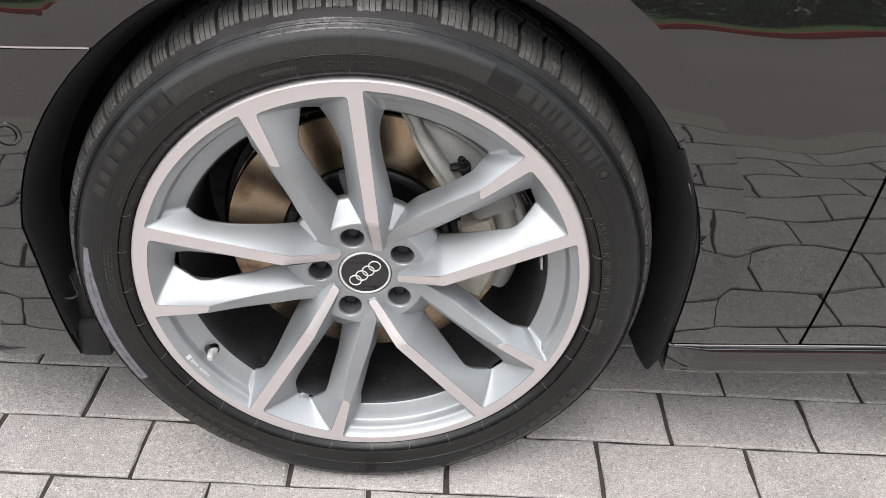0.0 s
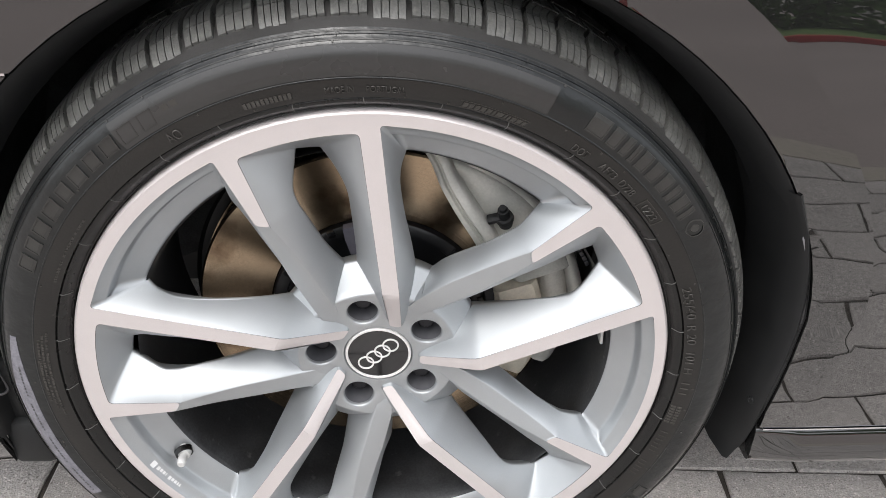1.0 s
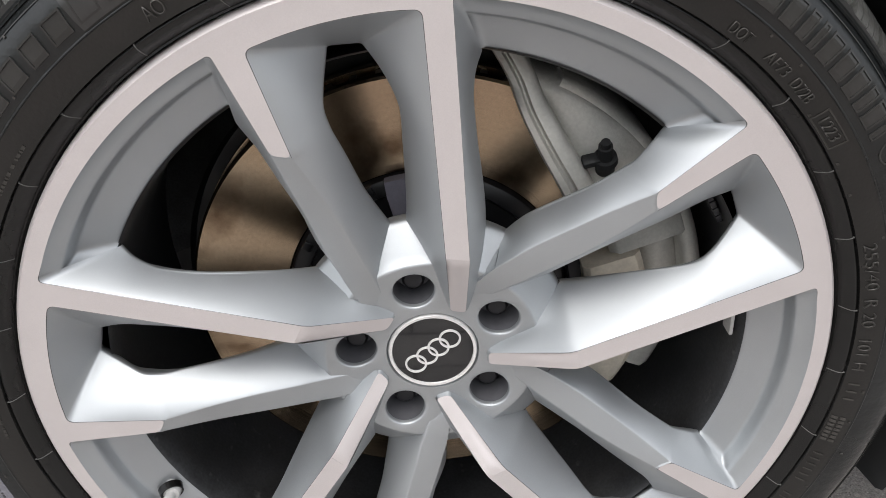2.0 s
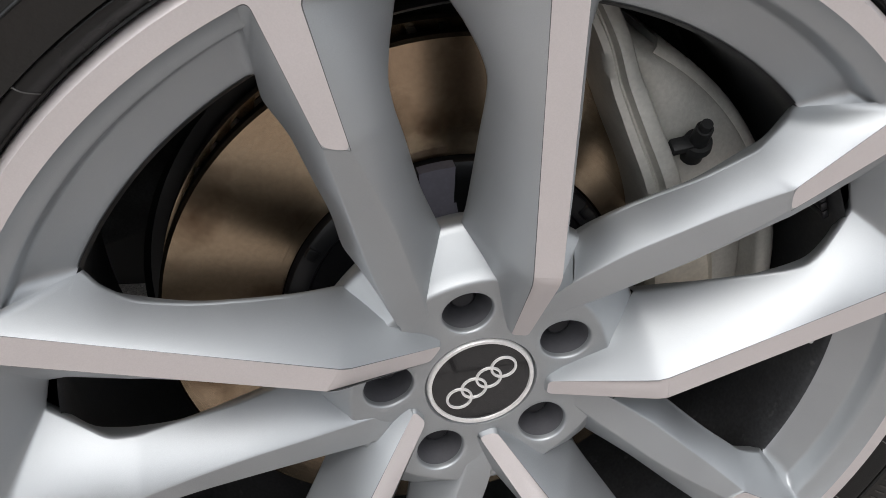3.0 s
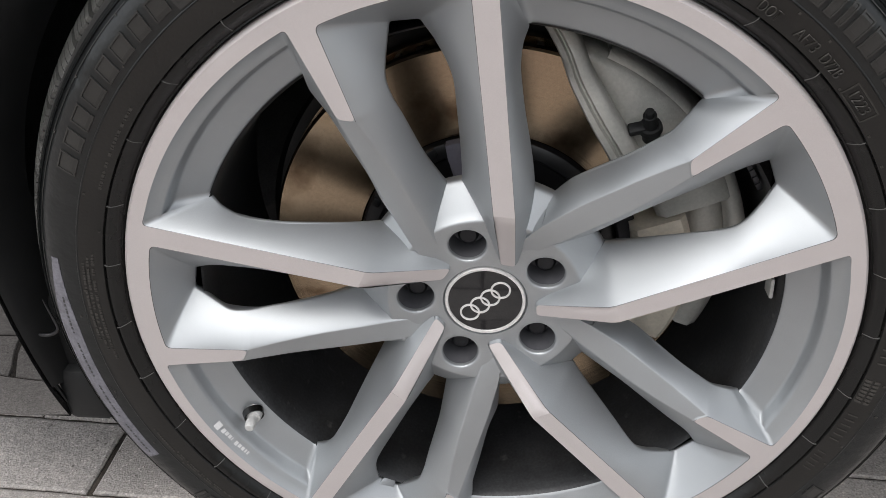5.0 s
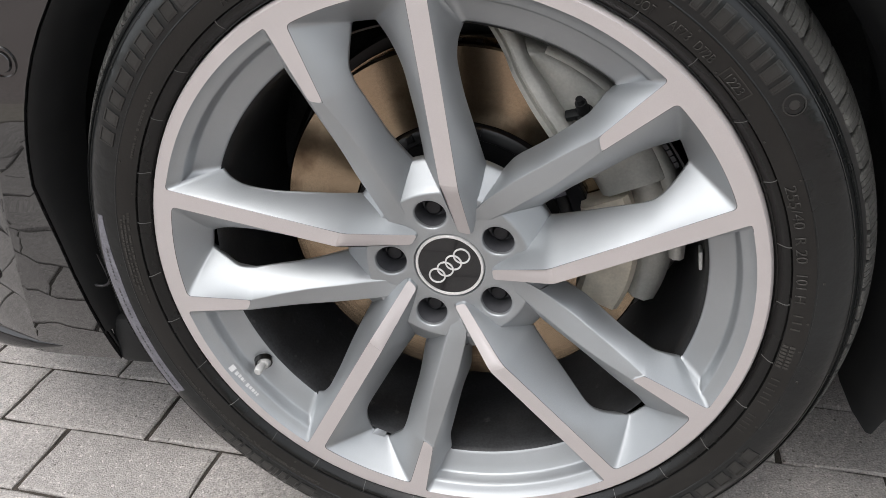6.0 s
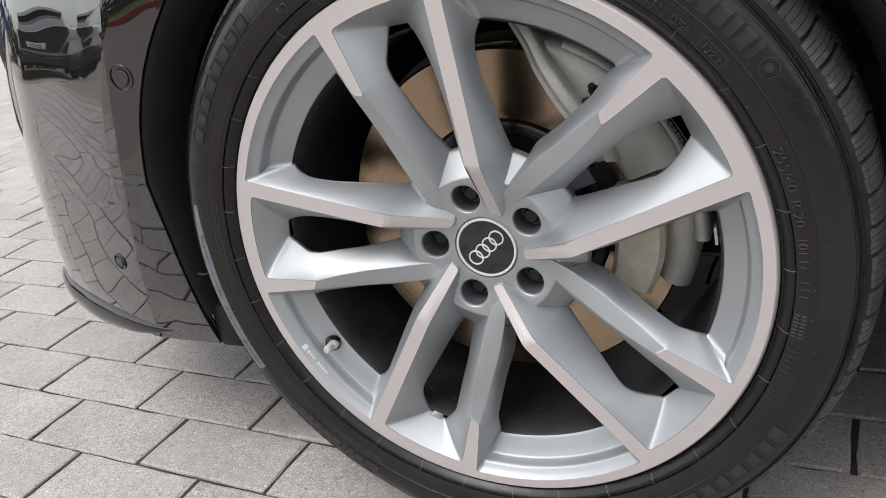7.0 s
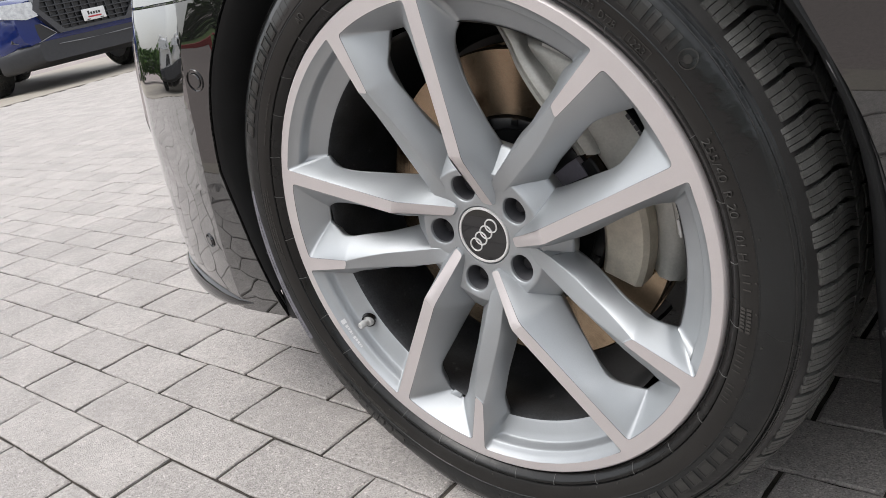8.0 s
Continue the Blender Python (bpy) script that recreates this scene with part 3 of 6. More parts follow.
for k in range(4):
    off = (k - 1.5) * 0.0112
    rows = []
    for i in range(40):
        a = radians(i * 9)
        row = []
        for r, y in ((0.0066, -0.0043), (0.0068, -0.0053), (0.0081, -0.0053), (0.0083, -0.0043)):
            u, v = off + r * math.cos(a), r * math.sin(a)
            row.append(bm.verts.new((u * math.cos(EMBLEM) + v * math.sin(EMBLEM), y - 0.00003 * k, -u * math.sin(EMBLEM) + v * math.cos(EMBLEM))))
        rows.append(row)
    for i in range(40):
        p, q = rows[i], rows[(i + 1) % 40]
        for j in range(3):
            bm.faces.new((p[j], p[j + 1], q[j + 1], q[j]))
part("emblem", bm, bright_print, wheel, "four linked bright rings")

# stick-on balance weights inside the barrel
bm = bmesh.new()
add_box(bm, -0.009, 0.009, -0.001, 0.013, 0.2232, 0.2262, bevel=0.0008, m=Matrix.Rotation(radians(85.5), 4, "Y"))
part("balance_weight", bm, plate_pale, wheel, "pale stick-on balance weight")
bm = bmesh.new()
for k in range(4):
    add_box(bm, -0.0028, 0.0028, 0.000, 0.016, 0.2222, 0.2262, bevel=0.0008, m=Matrix.Rotation(radians(56.5 + 1.6 * k), 4, "Y"))
part("balance_weight", bm, dark_steel, wheel, "grey ridged balance weight")

# valve stem with its cap
bm = bmesh.new()
add_ring(bm, [(0.0, -0.0185), (0.0034, -0.0182), (0.0042, -0.0170), (0.0047, -0.0110), (0.0047, -0.0100), (0.0041, -0.0095), (0.0041, -0.0050), (0.0064, -0.0045), (0.0070, -0.0030), (0.0072, 0.0010), (0.0080, 0.004)], 24)
bmesh.ops.remove_doubles(bm, verts=bm.verts[:], dist=1e-5)
valve = part("valve_stem", bm, plate_pale, wheel, "metal tyre valve with cap")
vx, vz = polar(0.2410, -121.5)
valve.matrix_basis = Matrix.Translation((vx, -0.016, vz))
bm = bmesh.new()
add_ring(bm, [(0.0074, 0.003), (0.0077, -0.0016), (0.0090, -0.0018), (0.0096, 0.004)], 28)
o = part("valve_grommet", bm, rubber_smooth, wheel, "black rubber valve grommet")
o.matrix_basis = Matrix.Translation((vx, -0.0175, vz)) @ Matrix.Rotation(radians(15), 4, "X") @ Matrix.Rotation(radians(25), 4, "Z")


# ---------------------------------------------------------------- tyre
def settle(co):
    """Flattens what would lie below the paving and lets the wall bulge a little there."""
    floor = GROUND - HUB[2] + 0.0005
    near = max(0.0, min(1.0, (floor + 0.05 - co.z) / 0.05))
    if co.z < floor:
        co.z = floor
    if co.y < 0.02:
        co.y -= 0.006 * near


WALL = [(0.2790, -0.020), (0.2800, -0.0330), (0.2812, -0.0375), (0.2822, -0.0372), (0.2845, -0.0400), (0.2870, -0.0430), (0.2890, -0.0445), (0.2908, -0.0448), (0.2918, -0.0440), (0.2924, -0.0462), (0.2960, -0.0480), (0.3020, -0.0494), (0.3080, -0.0500),
        (0.3090, -0.0500), (0.3095, -0.0506), (0.3100, -0.0506), (0.3106, -0.0500), (0.3180, -0.0510), (0.3280, -0.0498), (0.3340, -0.0470), (0.3380, -0.0442), (0.3386, -0.0426), (0.3400, -0.0418), (0.3406, -0.0426), (0.3440, -0.0386), (0.3446, -0.0368), (0.3466, -0.0325), (0.3486, -0.0265), (0.3500, -0.0215), (0.3530, -0.0120), (0.3562, 0.0040)]
CARCASS = WALL + [(0.3570, 0.03), (0.3555, 0.06), (0.3550, 0.15), (0.350, 0.185), (0.330, 0.204), (0.300, 0.208), (0.275, 0.190)]
bm = bmesh.new()
add_ring(bm, CARCASS, 320)
for v in bm.verts:
    settle(v.co)
for f in bm.faces:
    c = f.calc_center_median()
    if math.hypot(c.x, c.z) < 0.2921 and c.y < 0.05:
        f.material_index = 1
    elif math.hypot(c.x, c.z) < 0.3092 and c.y < 0.05:
        f.material_index = 3
    elif math.hypot(c.x, c.z) > 0.3442 and c.y < 0.0:
        f.material_index = 2
tyre = part("tyre", bm, [rubber, rubber_smooth, shoulder_rubber, brown_sheen_rubber], wheel, "black low-profile tyre with raised markings", smooth=50)


def wall_y(r):
    for (r0, y0), (r1, y1) in zip(WALL, WALL[1:]):
        if r0 <= r <= r1:
            return y0 + (y1 - y0) * (r - r0) / max(1e-6, r1 - r0)
    return WALL[-1][1]


def spline(table, t):
    if t <= table[0][0]:
        return table[0][1]
    for i in range(len(table) - 1):
        (x0, y0), (x1, y1) = table[i], table[i + 1]
        if t <= x1:
            before, after = table[max(0, i - 1)], table[min(len(table) - 1, i + 2)]
            m0 = (y1 - before[1]) / (x1 - before[0])
            m1 = (after[1] - y0) / (after[0] - x0)
            h = x1 - x0
            s = (t - x0) / h
            return (2 * s**3 - 3 * s**2 + 1) * y0 + (s**3 - 2 * s**2 + s) * h * m0 + (-2 * s**3 + 3 * s**2) * y1 + (s**3 - s**2) * h * m1
    return table[-1][1]


# tread blocks: shoulder row, second row and plain inner ribs
bm = bmesh.new()
BLOCKS = 78


def block(a0, a1, y0, y1, r_low, r_high, skew=0.0, drop0=0.0, drop1=0.0, n=3):
    """A slab on the tread between two angles (degrees) and two widths."""
    cols = []
    for i in range(n + 1):
        t = i / n
        a = a0 + (a1 - a0) * t
        col = []
        for r, y, s in ((r_low, y0, 0), (r_high - drop0, y0, 0), (r_high, y0 + 0.004, 0.1), (r_high, y1 - 0.001, 1), (r_high - 0.001, y1, 1), (r_low, y1, 1)):
            x, z = polar(r, a + skew * s)
            col.append(bm.verts.new((x, y, z)))
        cols.append(col)
    for p, q in zip(cols, cols[1:]):
        for j in range(5):
            bm.faces.new((p[j], p[j + 1], q[j + 1], q[j]))
    bm.faces.new(cols[0])
    bm.faces.new(cols[-1][::-1])


SHOULDER = [(-0.0310, 0.3462), (-0.0285, 0.3495), (-0.0240, 0.3528), (-0.0170, 0.3566), (-0.0080, 0.3600), (0.0040, 0.3624), (0.0180, 0.3638), (0.0340, 0.3645)]
# how the cuts run across the shoulder: degrees of shift at each width
ZIGZAG = [(-0.031, 0.05), (-0.014, -0.10), (0.004, -0.35), (0.012, -0.38), (0.022, 0.10), (0.034, 0.75)]


def shoulder_slab(a0, a1, y0, y1, deep=0.0075, n=1):
    """A slab of the shoulder between two cuts, following the rounded edge of the tread."""
    ys = [y0] + [y for y, _ in SHOULDER if y0 + 0.001 < y < y1 - 0.001] + [y1]
    cols = []
    for i in range(n + 1):
        a = a0 + (a1 - a0) * i / n
        top = [bm.verts.new((polar(spline(SHOULDER, y), a + spline(ZIGZAG, y))[0], y, polar(spline(SHOULDER, y), a + spline(ZIGZAG, y))[1])) for y in ys]
        low = [bm.verts.new((polar(spline(SHOULDER, y) - deep, a + spline(ZIGZAG, y))[0], y + (0.002 if k == 0 else 0), polar(spline(SHOULDER, y) - deep, a + spline(ZIGZAG, y))[1])) for k, y in enumerate(ys)]
        cols.append((top, low))
    for (t0, l0), (t1, l1) in zip(cols, cols[1:]):
        for j in range(len(ys) - 1):
            bm.faces.new((t0[j], t0[j + 1], t1[j + 1], t1[j]))
        bm.faces.new((l0[0], t0[0], t1[0], l1[0]))
        bm.faces.new((l0[-1], l1[-1], t1[-1], t0[-1]))
    for t, l in (cols[0], cols[-1]):
        for j in range(len(ys) - 1):
            bm.faces.new((t[j], l[j], l[j + 1], t[j + 1]))


rng = random.Random(5)
sizes = [1.0 + 0.14 * math.sin(i * 2.4) + rng.uniform(-0.05, 0.05) for i in range(BLOCKS)]
starts_at = [sum(sizes[:i]) * 360 / sum(sizes) for i in range(BLOCKS)]
for i in range(BLOCKS):
    a = starts_at[i]
    wide = sizes[i] * 360 / sum(sizes) - 0.62
    long_ = i % 3 == 0
    for k in range(4):
        a0, a1 = a + wide * k / 4 + 0.065, a + wide * (k + 1) / 4 - 0.065
        shoulder_slab(a0, a1, (-0.0305 if long_ else -0.0275) + 0.0008 * (k % 2), -0.0117, n=2)
        shoulder_slab(a0, a1, -0.0109, 0.0052, n=2)
        shoulder_slab(a0, a1, 0.0058, 0.0340, n=2)
    for k in range(3):
        a0, a1 = a + 1.4 + wide * k / 3 + 0.06, a + 1.4 + wide * (k + 1) / 3 - 0.06
        block(a0, a1, 0.0410, 0.0640, 0.3540, 0.3645, -1.3, 0.0005, n=2)
    block(a + 0.5, a + 0.5 + wide, 0.0710, 0.0950, 0.3540, 0.3645, 1.0, 0.0005, n=2)
    block(a, a + wide, 0.103, 0.130, 0.3540, 0.3640, -1.0, 0.0005, n=2)
    block(a, a + wide, 0.138, 0.172, 0.3520, 0.3610, 0.5, 0.0005, n=2)
for v in bm.verts:
    settle(v.co)
tagged(part("tread", bm, rubber_dusty_lifted, wheel, smooth=25), "dusty black tread with fine cuts, brightened for the dim arch", kind="stuff")


# ---------------------------------------------------------------- markings on the sidewall and rim
def wrap(bm, x0, x1, z0, z1, r, ang, lift=0.0007, n=3, slant=0.0):
    """A raised flat bar laid round the sidewall: x runs clockwise from ang, z outward from r (metres)."""
    cols = []
    for i in range(n + 1):
        u = x0 + (x1 - x0) * i / n
        col = []
        m = max(1, int((z1 - z0) / 0.0018))
        for v, up in [(z0, -0.0004)] + [(z0 + (z1 - z0) * k / m, lift) for k in range(m + 1)] + [(z1, -0.0004)]:
            rr = r + v
            x, z = polar(rr, ang + math.degrees((u + slant * v) / r))
            col.append(bm.verts.new((x, wall_y(rr) - up, z)))
        cols.append(col)
    for p, q in zip(cols, cols[1:]):
        for j in range(len(p) - 1):
            bm.faces.new((p[j], p[j + 1], q[j + 1], q[j]))
    bm.faces.new(cols[0])
    bm.faces.new(cols[-1][::-1])


def lettered(text, r, a0, a1, height, lift=0.0011):
    """Raised words on the sidewall between two angles, reading clockwise with their tops outward."""
    cu = bpy.data.curves.new("words", "FONT")
    cu.body, cu.size, cu.offset = text, 1.0, -0.014
    tmp = bpy.data.objects.new("words", cu)
    scene.collection.objects.link(tmp)
    me = bpy.data.meshes.new_from_object(tmp.evaluated_get(bpy.context.evaluated_depsgraph_get()))
    bpy.data.objects.remove(tmp)
    bm = bmesh.new()
    bm.from_mesh(me)
    bpy.data.meshes.remove(me)
    xs, ys = [v.co.x for v in bm.verts], [v.co.y for v in bm.verts]
    x0, x1, y0, y1 = min(xs), max(xs), min(ys), max(ys)
    got = bmesh.ops.extrude_face_region(bm, geom=bm.faces[:])
    for v in got["geom"]:
        if isinstance(v, bmesh.types.BMVert):
            v.co.z = 1.0
    for v in bm.verts:
        u, w, up = (v.co.x - x0) / (x1 - x0), (v.co.y - y0) / (y1 - y0), v.co.z
        rr = r + (w - 0.5) * height
        x, z = polar(rr, a0 + (a1 - a0) * u)
        v.co = Vector((x, wall_y(rr) - (lift if up > 0.5 else -0.0004), z))
    return bm


for text, r, a0, a1, h in (("MADE IN", 0.3005, -6.8, -2.7, 0.0052), ("PORTUGAL", 0.3005, -0.9, 4.7, 0.0052), ("DOT", 0.2985, 31.6, 34.5, 0.0068), ("AF73", 0.2990, 37.1, 40.5, 0.0068), ("D72B", 0.2990, 41.7, 45.0, 0.0068), ("1223", 0.2992, 48.0, 51.2, 0.0066), ("AO", 0.3005, -31.4, -29.0, 0.0085),
                         ("255/40", 0.2990, 67.2, 74.4, 0.0078), ("R 20", 0.2985, 76.0, 80.4, 0.0078), ("101 H", 0.2985, 82.6, 87.6, 0.0078)):
    part("raised_word", lettered(text, r, a0, a1, h), letter_rubber, wheel, smooth=0)
# frame round the week code
bm = bmesh.new()
half, hh = math.radians(2.35) * 0.2992, 0.0058
for x0, x1, z0, z1 in ((-half, half, hh - 0.0008, hh), (-half, half, -hh, -hh + 0.0008), (-half - 0.0008, -half, -hh, hh), (half, half + 0.0008, -hh, hh)):
    wrap(bm, x0, x1, z0, z1, 0.2992, 49.6)
part("code_frame", bm, letter_rubber, wheel, smooth=0)


def word_bars(name, r, a0, a1, height, widths, lift=0.0008, gap=0.18, slant=0.0, mat=None, outline=0.0):
    """Lettering that stays unread, as a row of plain raised bars."""
    bm = bmesh.new()
    total = sum(abs(w) for w in widths) + gap * (len(widths) - 1)
    unit = math.radians(a1 - a0) * r / total
    x, h = 0.0, height / 2
    for w in widths:
        u = x + w * unit
        if w > 0 and outline:
            for v0, v1, z0, z1 in ((x, x + outline, -h, h), (u - outline, u, -h, h), (x + outline, u - outline, h - outline, h), (x + outline, u - outline, -h, -h + outline)):
                wrap(bm, v0, v1, z0, z1, r, a0, lift, 2, slant)
            wrap(bm, x + outline, u - outline, -h + outline, h - outline, r, a0, lift * 0.25, 2, slant)
        elif w > 0:
            wrap(bm, x, u, -h, h, r, a0, lift, 2, slant)
        x += (abs(w) + gap) * unit
    return tagged(part(name, bm, mat or letter_rubber, wheel, smooth=0), kind="stuff")


word_bars("brand_mark", 0.3235, 31.0, 53.6, 0.0165, (1.5, 0.9, 0.6, 0.4, 0.9, 0.9, 0.9, 0.6, 0.9, 0.45), 0.0009, 0.30, 0.0, brand_rubber, 0.0011)
word_bars("brand_mark", 0.3235, -150.0, -127.0, 0.0165, (1.5, 0.9, 0.6, 0.4, 0.9, 0.9, 0.9, 0.6, 0.9, 0.45), 0.0009, 0.30, 0.0, brand_rubber, 0.0011)
word_bars("model_mark", 0.3215, -65.0, -30.6, 0.0135, (1, 0.9, 1, 1.2, 0.9, 1, 0.9, 1.0, 1.0, 0.9), 0.0010, 0.40, 0.15, brand_rubber, 0.0011)
word_bars("model_mark", 0.3215, 118.0, 152.0, 0.0135, (1, 0.9, 1, 1.2, 0.9, 1, 0.9, 1.0, 1.0, 0.9), 0.0010, 0.40, 0.15, brand_rubber, 0.0011)
word_bars("small_print", 0.3235, -29.0, -26.6, 0.0045, (1, 1), 0.0010, 0.3)
word_bars("small_print", 0.3000, -18.8, -11.6, 0.0050, (1,) * 11, 0.0010, 0.4)
word_bars("small_print", 0.2968, 13.2, 23.2, 0.0042, (1, 1, 1, 1, 1, 0.6, 1.4, 0.5, 0.5, 1, 1, 0.8), 0.0010, 0.3, 0.3)
word_bars("size_mark", 0.2990, 90.0, 92.8, 0.0070, (0.13, 0.13, 0.13), 0.0010, 0.9)
word_bars("small_print", 0.3012, 96.0, 100.5, 0.0040, (1,) * 7, 0.0009, 0.7)
word_bars("small_print", 0.2955, 96.0, 100.5, 0.0040, (1,) * 7, 0.0009, 0.7)
word_bars("size_mark", 0.2985, 103.0, 108.5, 0.0070, (0.13,) * 6, 0.0010, 0.8)
word_bars("size_mark", 0.2980, 111.5, 115.5, 0.0065, (0.13,) * 5, 0.0010, 0.8)
for j, r in enumerate((0.2990, 0.3025, 0.3058)):
    word_bars("small_print", r, -97.0 + 2 * j, -77.0 - j, 0.0018, [rng.choice((0.5, 0.8, 1.1, -0.5)) for _ in range(40)], 0.0007, 0.4)
word_bars("small_print", 0.2975, -66.0, -52.0, 0.0018, [rng.choice((0.5, 0.8, 1.1, -0.5)) for _ in range(26)], 0.0007, 0.4)
for j, r in enumerate((0.3030, 0.3050)):
    word_bars("small_print", r, -150.0, -118.0 + 6 * j, 0.0014, [rng.choice((0.5, 0.8, 1.1, -0.5)) for _ in range(60)], 0.0007, 0.4)
bm = bmesh.new()
for r in (0.2940, 0.3000):
    wrap(bm, 0, math.radians(10.8) * r, -0.0003, 0.0003, r, 12.8, 0.0006, 8)
part("line_pair", bm, letter_rubber, wheel, smooth=0)
# round mark beside the brand word
bm = bmesh.new()
cx, cz = polar(0.3240, 56.2)
for r0, r1 in ((0.0072, 0.0082), (0.0, 0.0035)):
    cols = []
    for i in range(28):
        a = radians(i * 360 / 28)
        col = []
        for rr, up in ((r0, 0.0007), (r1, 0.0007), (r1 + 0.0002, -0.0005)):
            x, z = cx + rr * math.sin(a), cz + rr * math.cos(a)
            col.append(bm.verts.new((x, wall_y(math.hypot(x, z)) - up, z)))
        cols.append(col)
    for i in range(28):
        p, q = cols[i], cols[(i + 1) % 28]
        bm.faces.new((p[0], p[1], q[1], q[0]))
        bm.faces.new((p[1], p[2], q[2], q[1]))
part("round_mark", bm, brand_rubber, wheel, smooth=40)
# radial ticks on the rim protector and small vent nubs
bm = bmesh.new()
for i in range(32):
    a = -79.9 + 11.25 * i
    wrap(bm, -0.00028, 0.00028, 0.0015, 0.0110, 0.2810, a, 0.0005, 1, 0.15 * (-1) ** i)
tagged(part("tick_mark", bm, tick_grey, wheel, smooth=0), kind="stuff")
bm = bmesh.new()
for i in range(60):
    a, r = i * 6 + rng.uniform(-1.5, 1.5), rng.choice((0.2945, 0.3070, 0.3145, 0.3365))
    wrap(bm, -0.0007, 0.0007, -0.0007, 0.0007, r, a, 0.0009, 1)
tagged(part("vent_nub", bm, letter_rubber, wheel, smooth=0), kind="stuff")
# fine ribbed line near the shoulder
bm = bmesh.new()
for i in range(150):
    wrap(bm, -0.0004, 0.0004, -0.0008, 0.0008, 0.3415, i * 360 / 150 + rng.uniform(-0.6, 0.6), 0.0006, 1)
for r in (0.3372, 0.3425):
    wrap(bm, 0, math.radians(359.9) * r, -0.0003, 0.0003, r, 0.0, 0.0005, 240)
tagged(part("ribbed_line", bm, brand_rubber, wheel, smooth=0), kind="stuff")
# flat plate area on the upper wall, its sheen painted as a paler colour
bm = bmesh.new()
wrap(bm, 0, math.radians(62) * 0.324, -0.0125, 0.0105, 0.3240, -37.0, 0.0008, 60, 0.0)
part("wall_plateau", bm, plateau_rubber, wheel, "smooth raised band on the sidewall", smooth=30)
# worn grey marking band with its dark print
bm = bmesh.new()
for i in range(40):
    t0, t1 = i / 40, (i + 1) / 40
    w = 0.0078 * min(1.0, 0.35 + 2.2 * t0)
    wrap(bm, math.radians(38) * 0.327 * -t1, math.radians(38) * 0.327 * -t0, -w, w, 0.3270, -79.0, 0.0004, 1)
bmesh.ops.remove_doubles(bm, verts=bm.verts[:], dist=1e-5)
part("worn_band", bm, worn_mark, wheel, "worn pale grey band on the tyre wall", smooth=30)
bm = bmesh.new()
for i in range(46):
    a = -116 + 31.0 * i / 46
    if i % 12 in (10, 11):
        continue
    wrap(bm, 0, 0.0012 + 0.0008 * (i % 3), -0.0006, 0.0008, 0.3255, a, 0.0007, 1)
part("band_print", bm, shoulder_rubber, wheel, smooth=0)
# white print on the rim beside the valve, as plain bars
bm = bmesh.new()


def rim_bar(u0, u1, r0, r1, a):
    vs = []
    for u, r in ((u0, r0), (u1, r0), (u1, r1), (u0, r1)):
        x, z = polar(r, a - math.degrees(u / 0.26))
        y = -0.0388 + (0.2648 - r) * 0.75 - 0.0005
        vs.append(bm.verts.new((x, y, z)))
    bm.faces.new(vs)


rim_bar(0.0, 0.0060, 0.2588, 0.2640, -117.0)
x = 0.0085
for w in (0.0036, 0.0030, 0.0030, 0.0010, -0.0015, 0.0032, 0.0030, 0.0030, 0.0018, 0.0018):
    if w > 0:
        rim_bar(x, x + w, 0.2596, 0.2628 if w > 0.0031 else 0.2622, -117.0)
    x += abs(w) + 0.0011
part("rim_print", bm, white_print, wheel, "small white print on the rim", smooth=0)


# ---------------------------------------------------------------- brake
bm = bmesh.new()
add_ring(bm, [(0.1130, 0.0720), (0.1145, 0.0700), (0.1860, 0.0700), (0.1880, 0.0715), (0.1880, 0.0790), (0.1760, 0.0800), (0.1760, 0.0960), (0.1880, 0.0970), (0.1880, 0.1060), (0.113, 0.106)], 128)
disc = part("brake_disc", bm, disc_steel, car, "brownish bare steel brake disc with light rust and painted dark reflections", at=HUB)
bm = bmesh.new()
for i in range(60):
    a = i * 6
    vs = add_box(bm, -0.0025, 0.0025, 0.0805, 0.0955, 0.150, 0.1855, m=Matrix.Rotation(radians(a), 4, "Y"))
part("cooling_vane", bm, dark_steel, disc, smooth=0)
bm = bmesh.new()
add_ring(bm, [(0.1130, 0.0725), (0.1115, 0.0660), (0.1085, 0.0640), (0.1000, 0.0640), (0.0985, 0.0670), (0.0600, 0.0670)], 96)
for i in range(10):
    vs = add_box(bm, -0.004, 0.004, 0.062, 0.070, 0.104, 0.1115, bevel=0.0012, m=Matrix.Rotation(radians(i * 36 + 10), 4, "Y"))
part("brake_hat", bm, hat_black, disc, "black brake disc hub ring")
for i in range(5):
    bm = bmesh.new()
    a0 = i * 72 - 19
    outer = arc(0.1140, a0 + 1, a0 + 12, 6, 0.0560)
    inner_l = arc(0.0900, a0 + 11, a0 + 12, 3, 0.0560) + arc(0.060, a0 + 16, a0 - 2, 6, 0.0560) + arc(0.100, a0, a0 - 0.2, 2, 0.0560)
    fill(bm, [[(p[0], p[2]) for p in outer + inner_l]], lambda x, z: 0.0560)
    loft(bm, [(p, (p[0], 0.065, p[2])) for p in outer], (0, 0.2, 1), 1)
    bmesh.ops.remove_doubles(bm, verts=bm.verts[:], dist=1e-5)
    part("hub_face", bm, hat_grey, disc, "dull grey hub flange")

# caliper: cast body over the disc's rear edge
bm = bmesh.new()


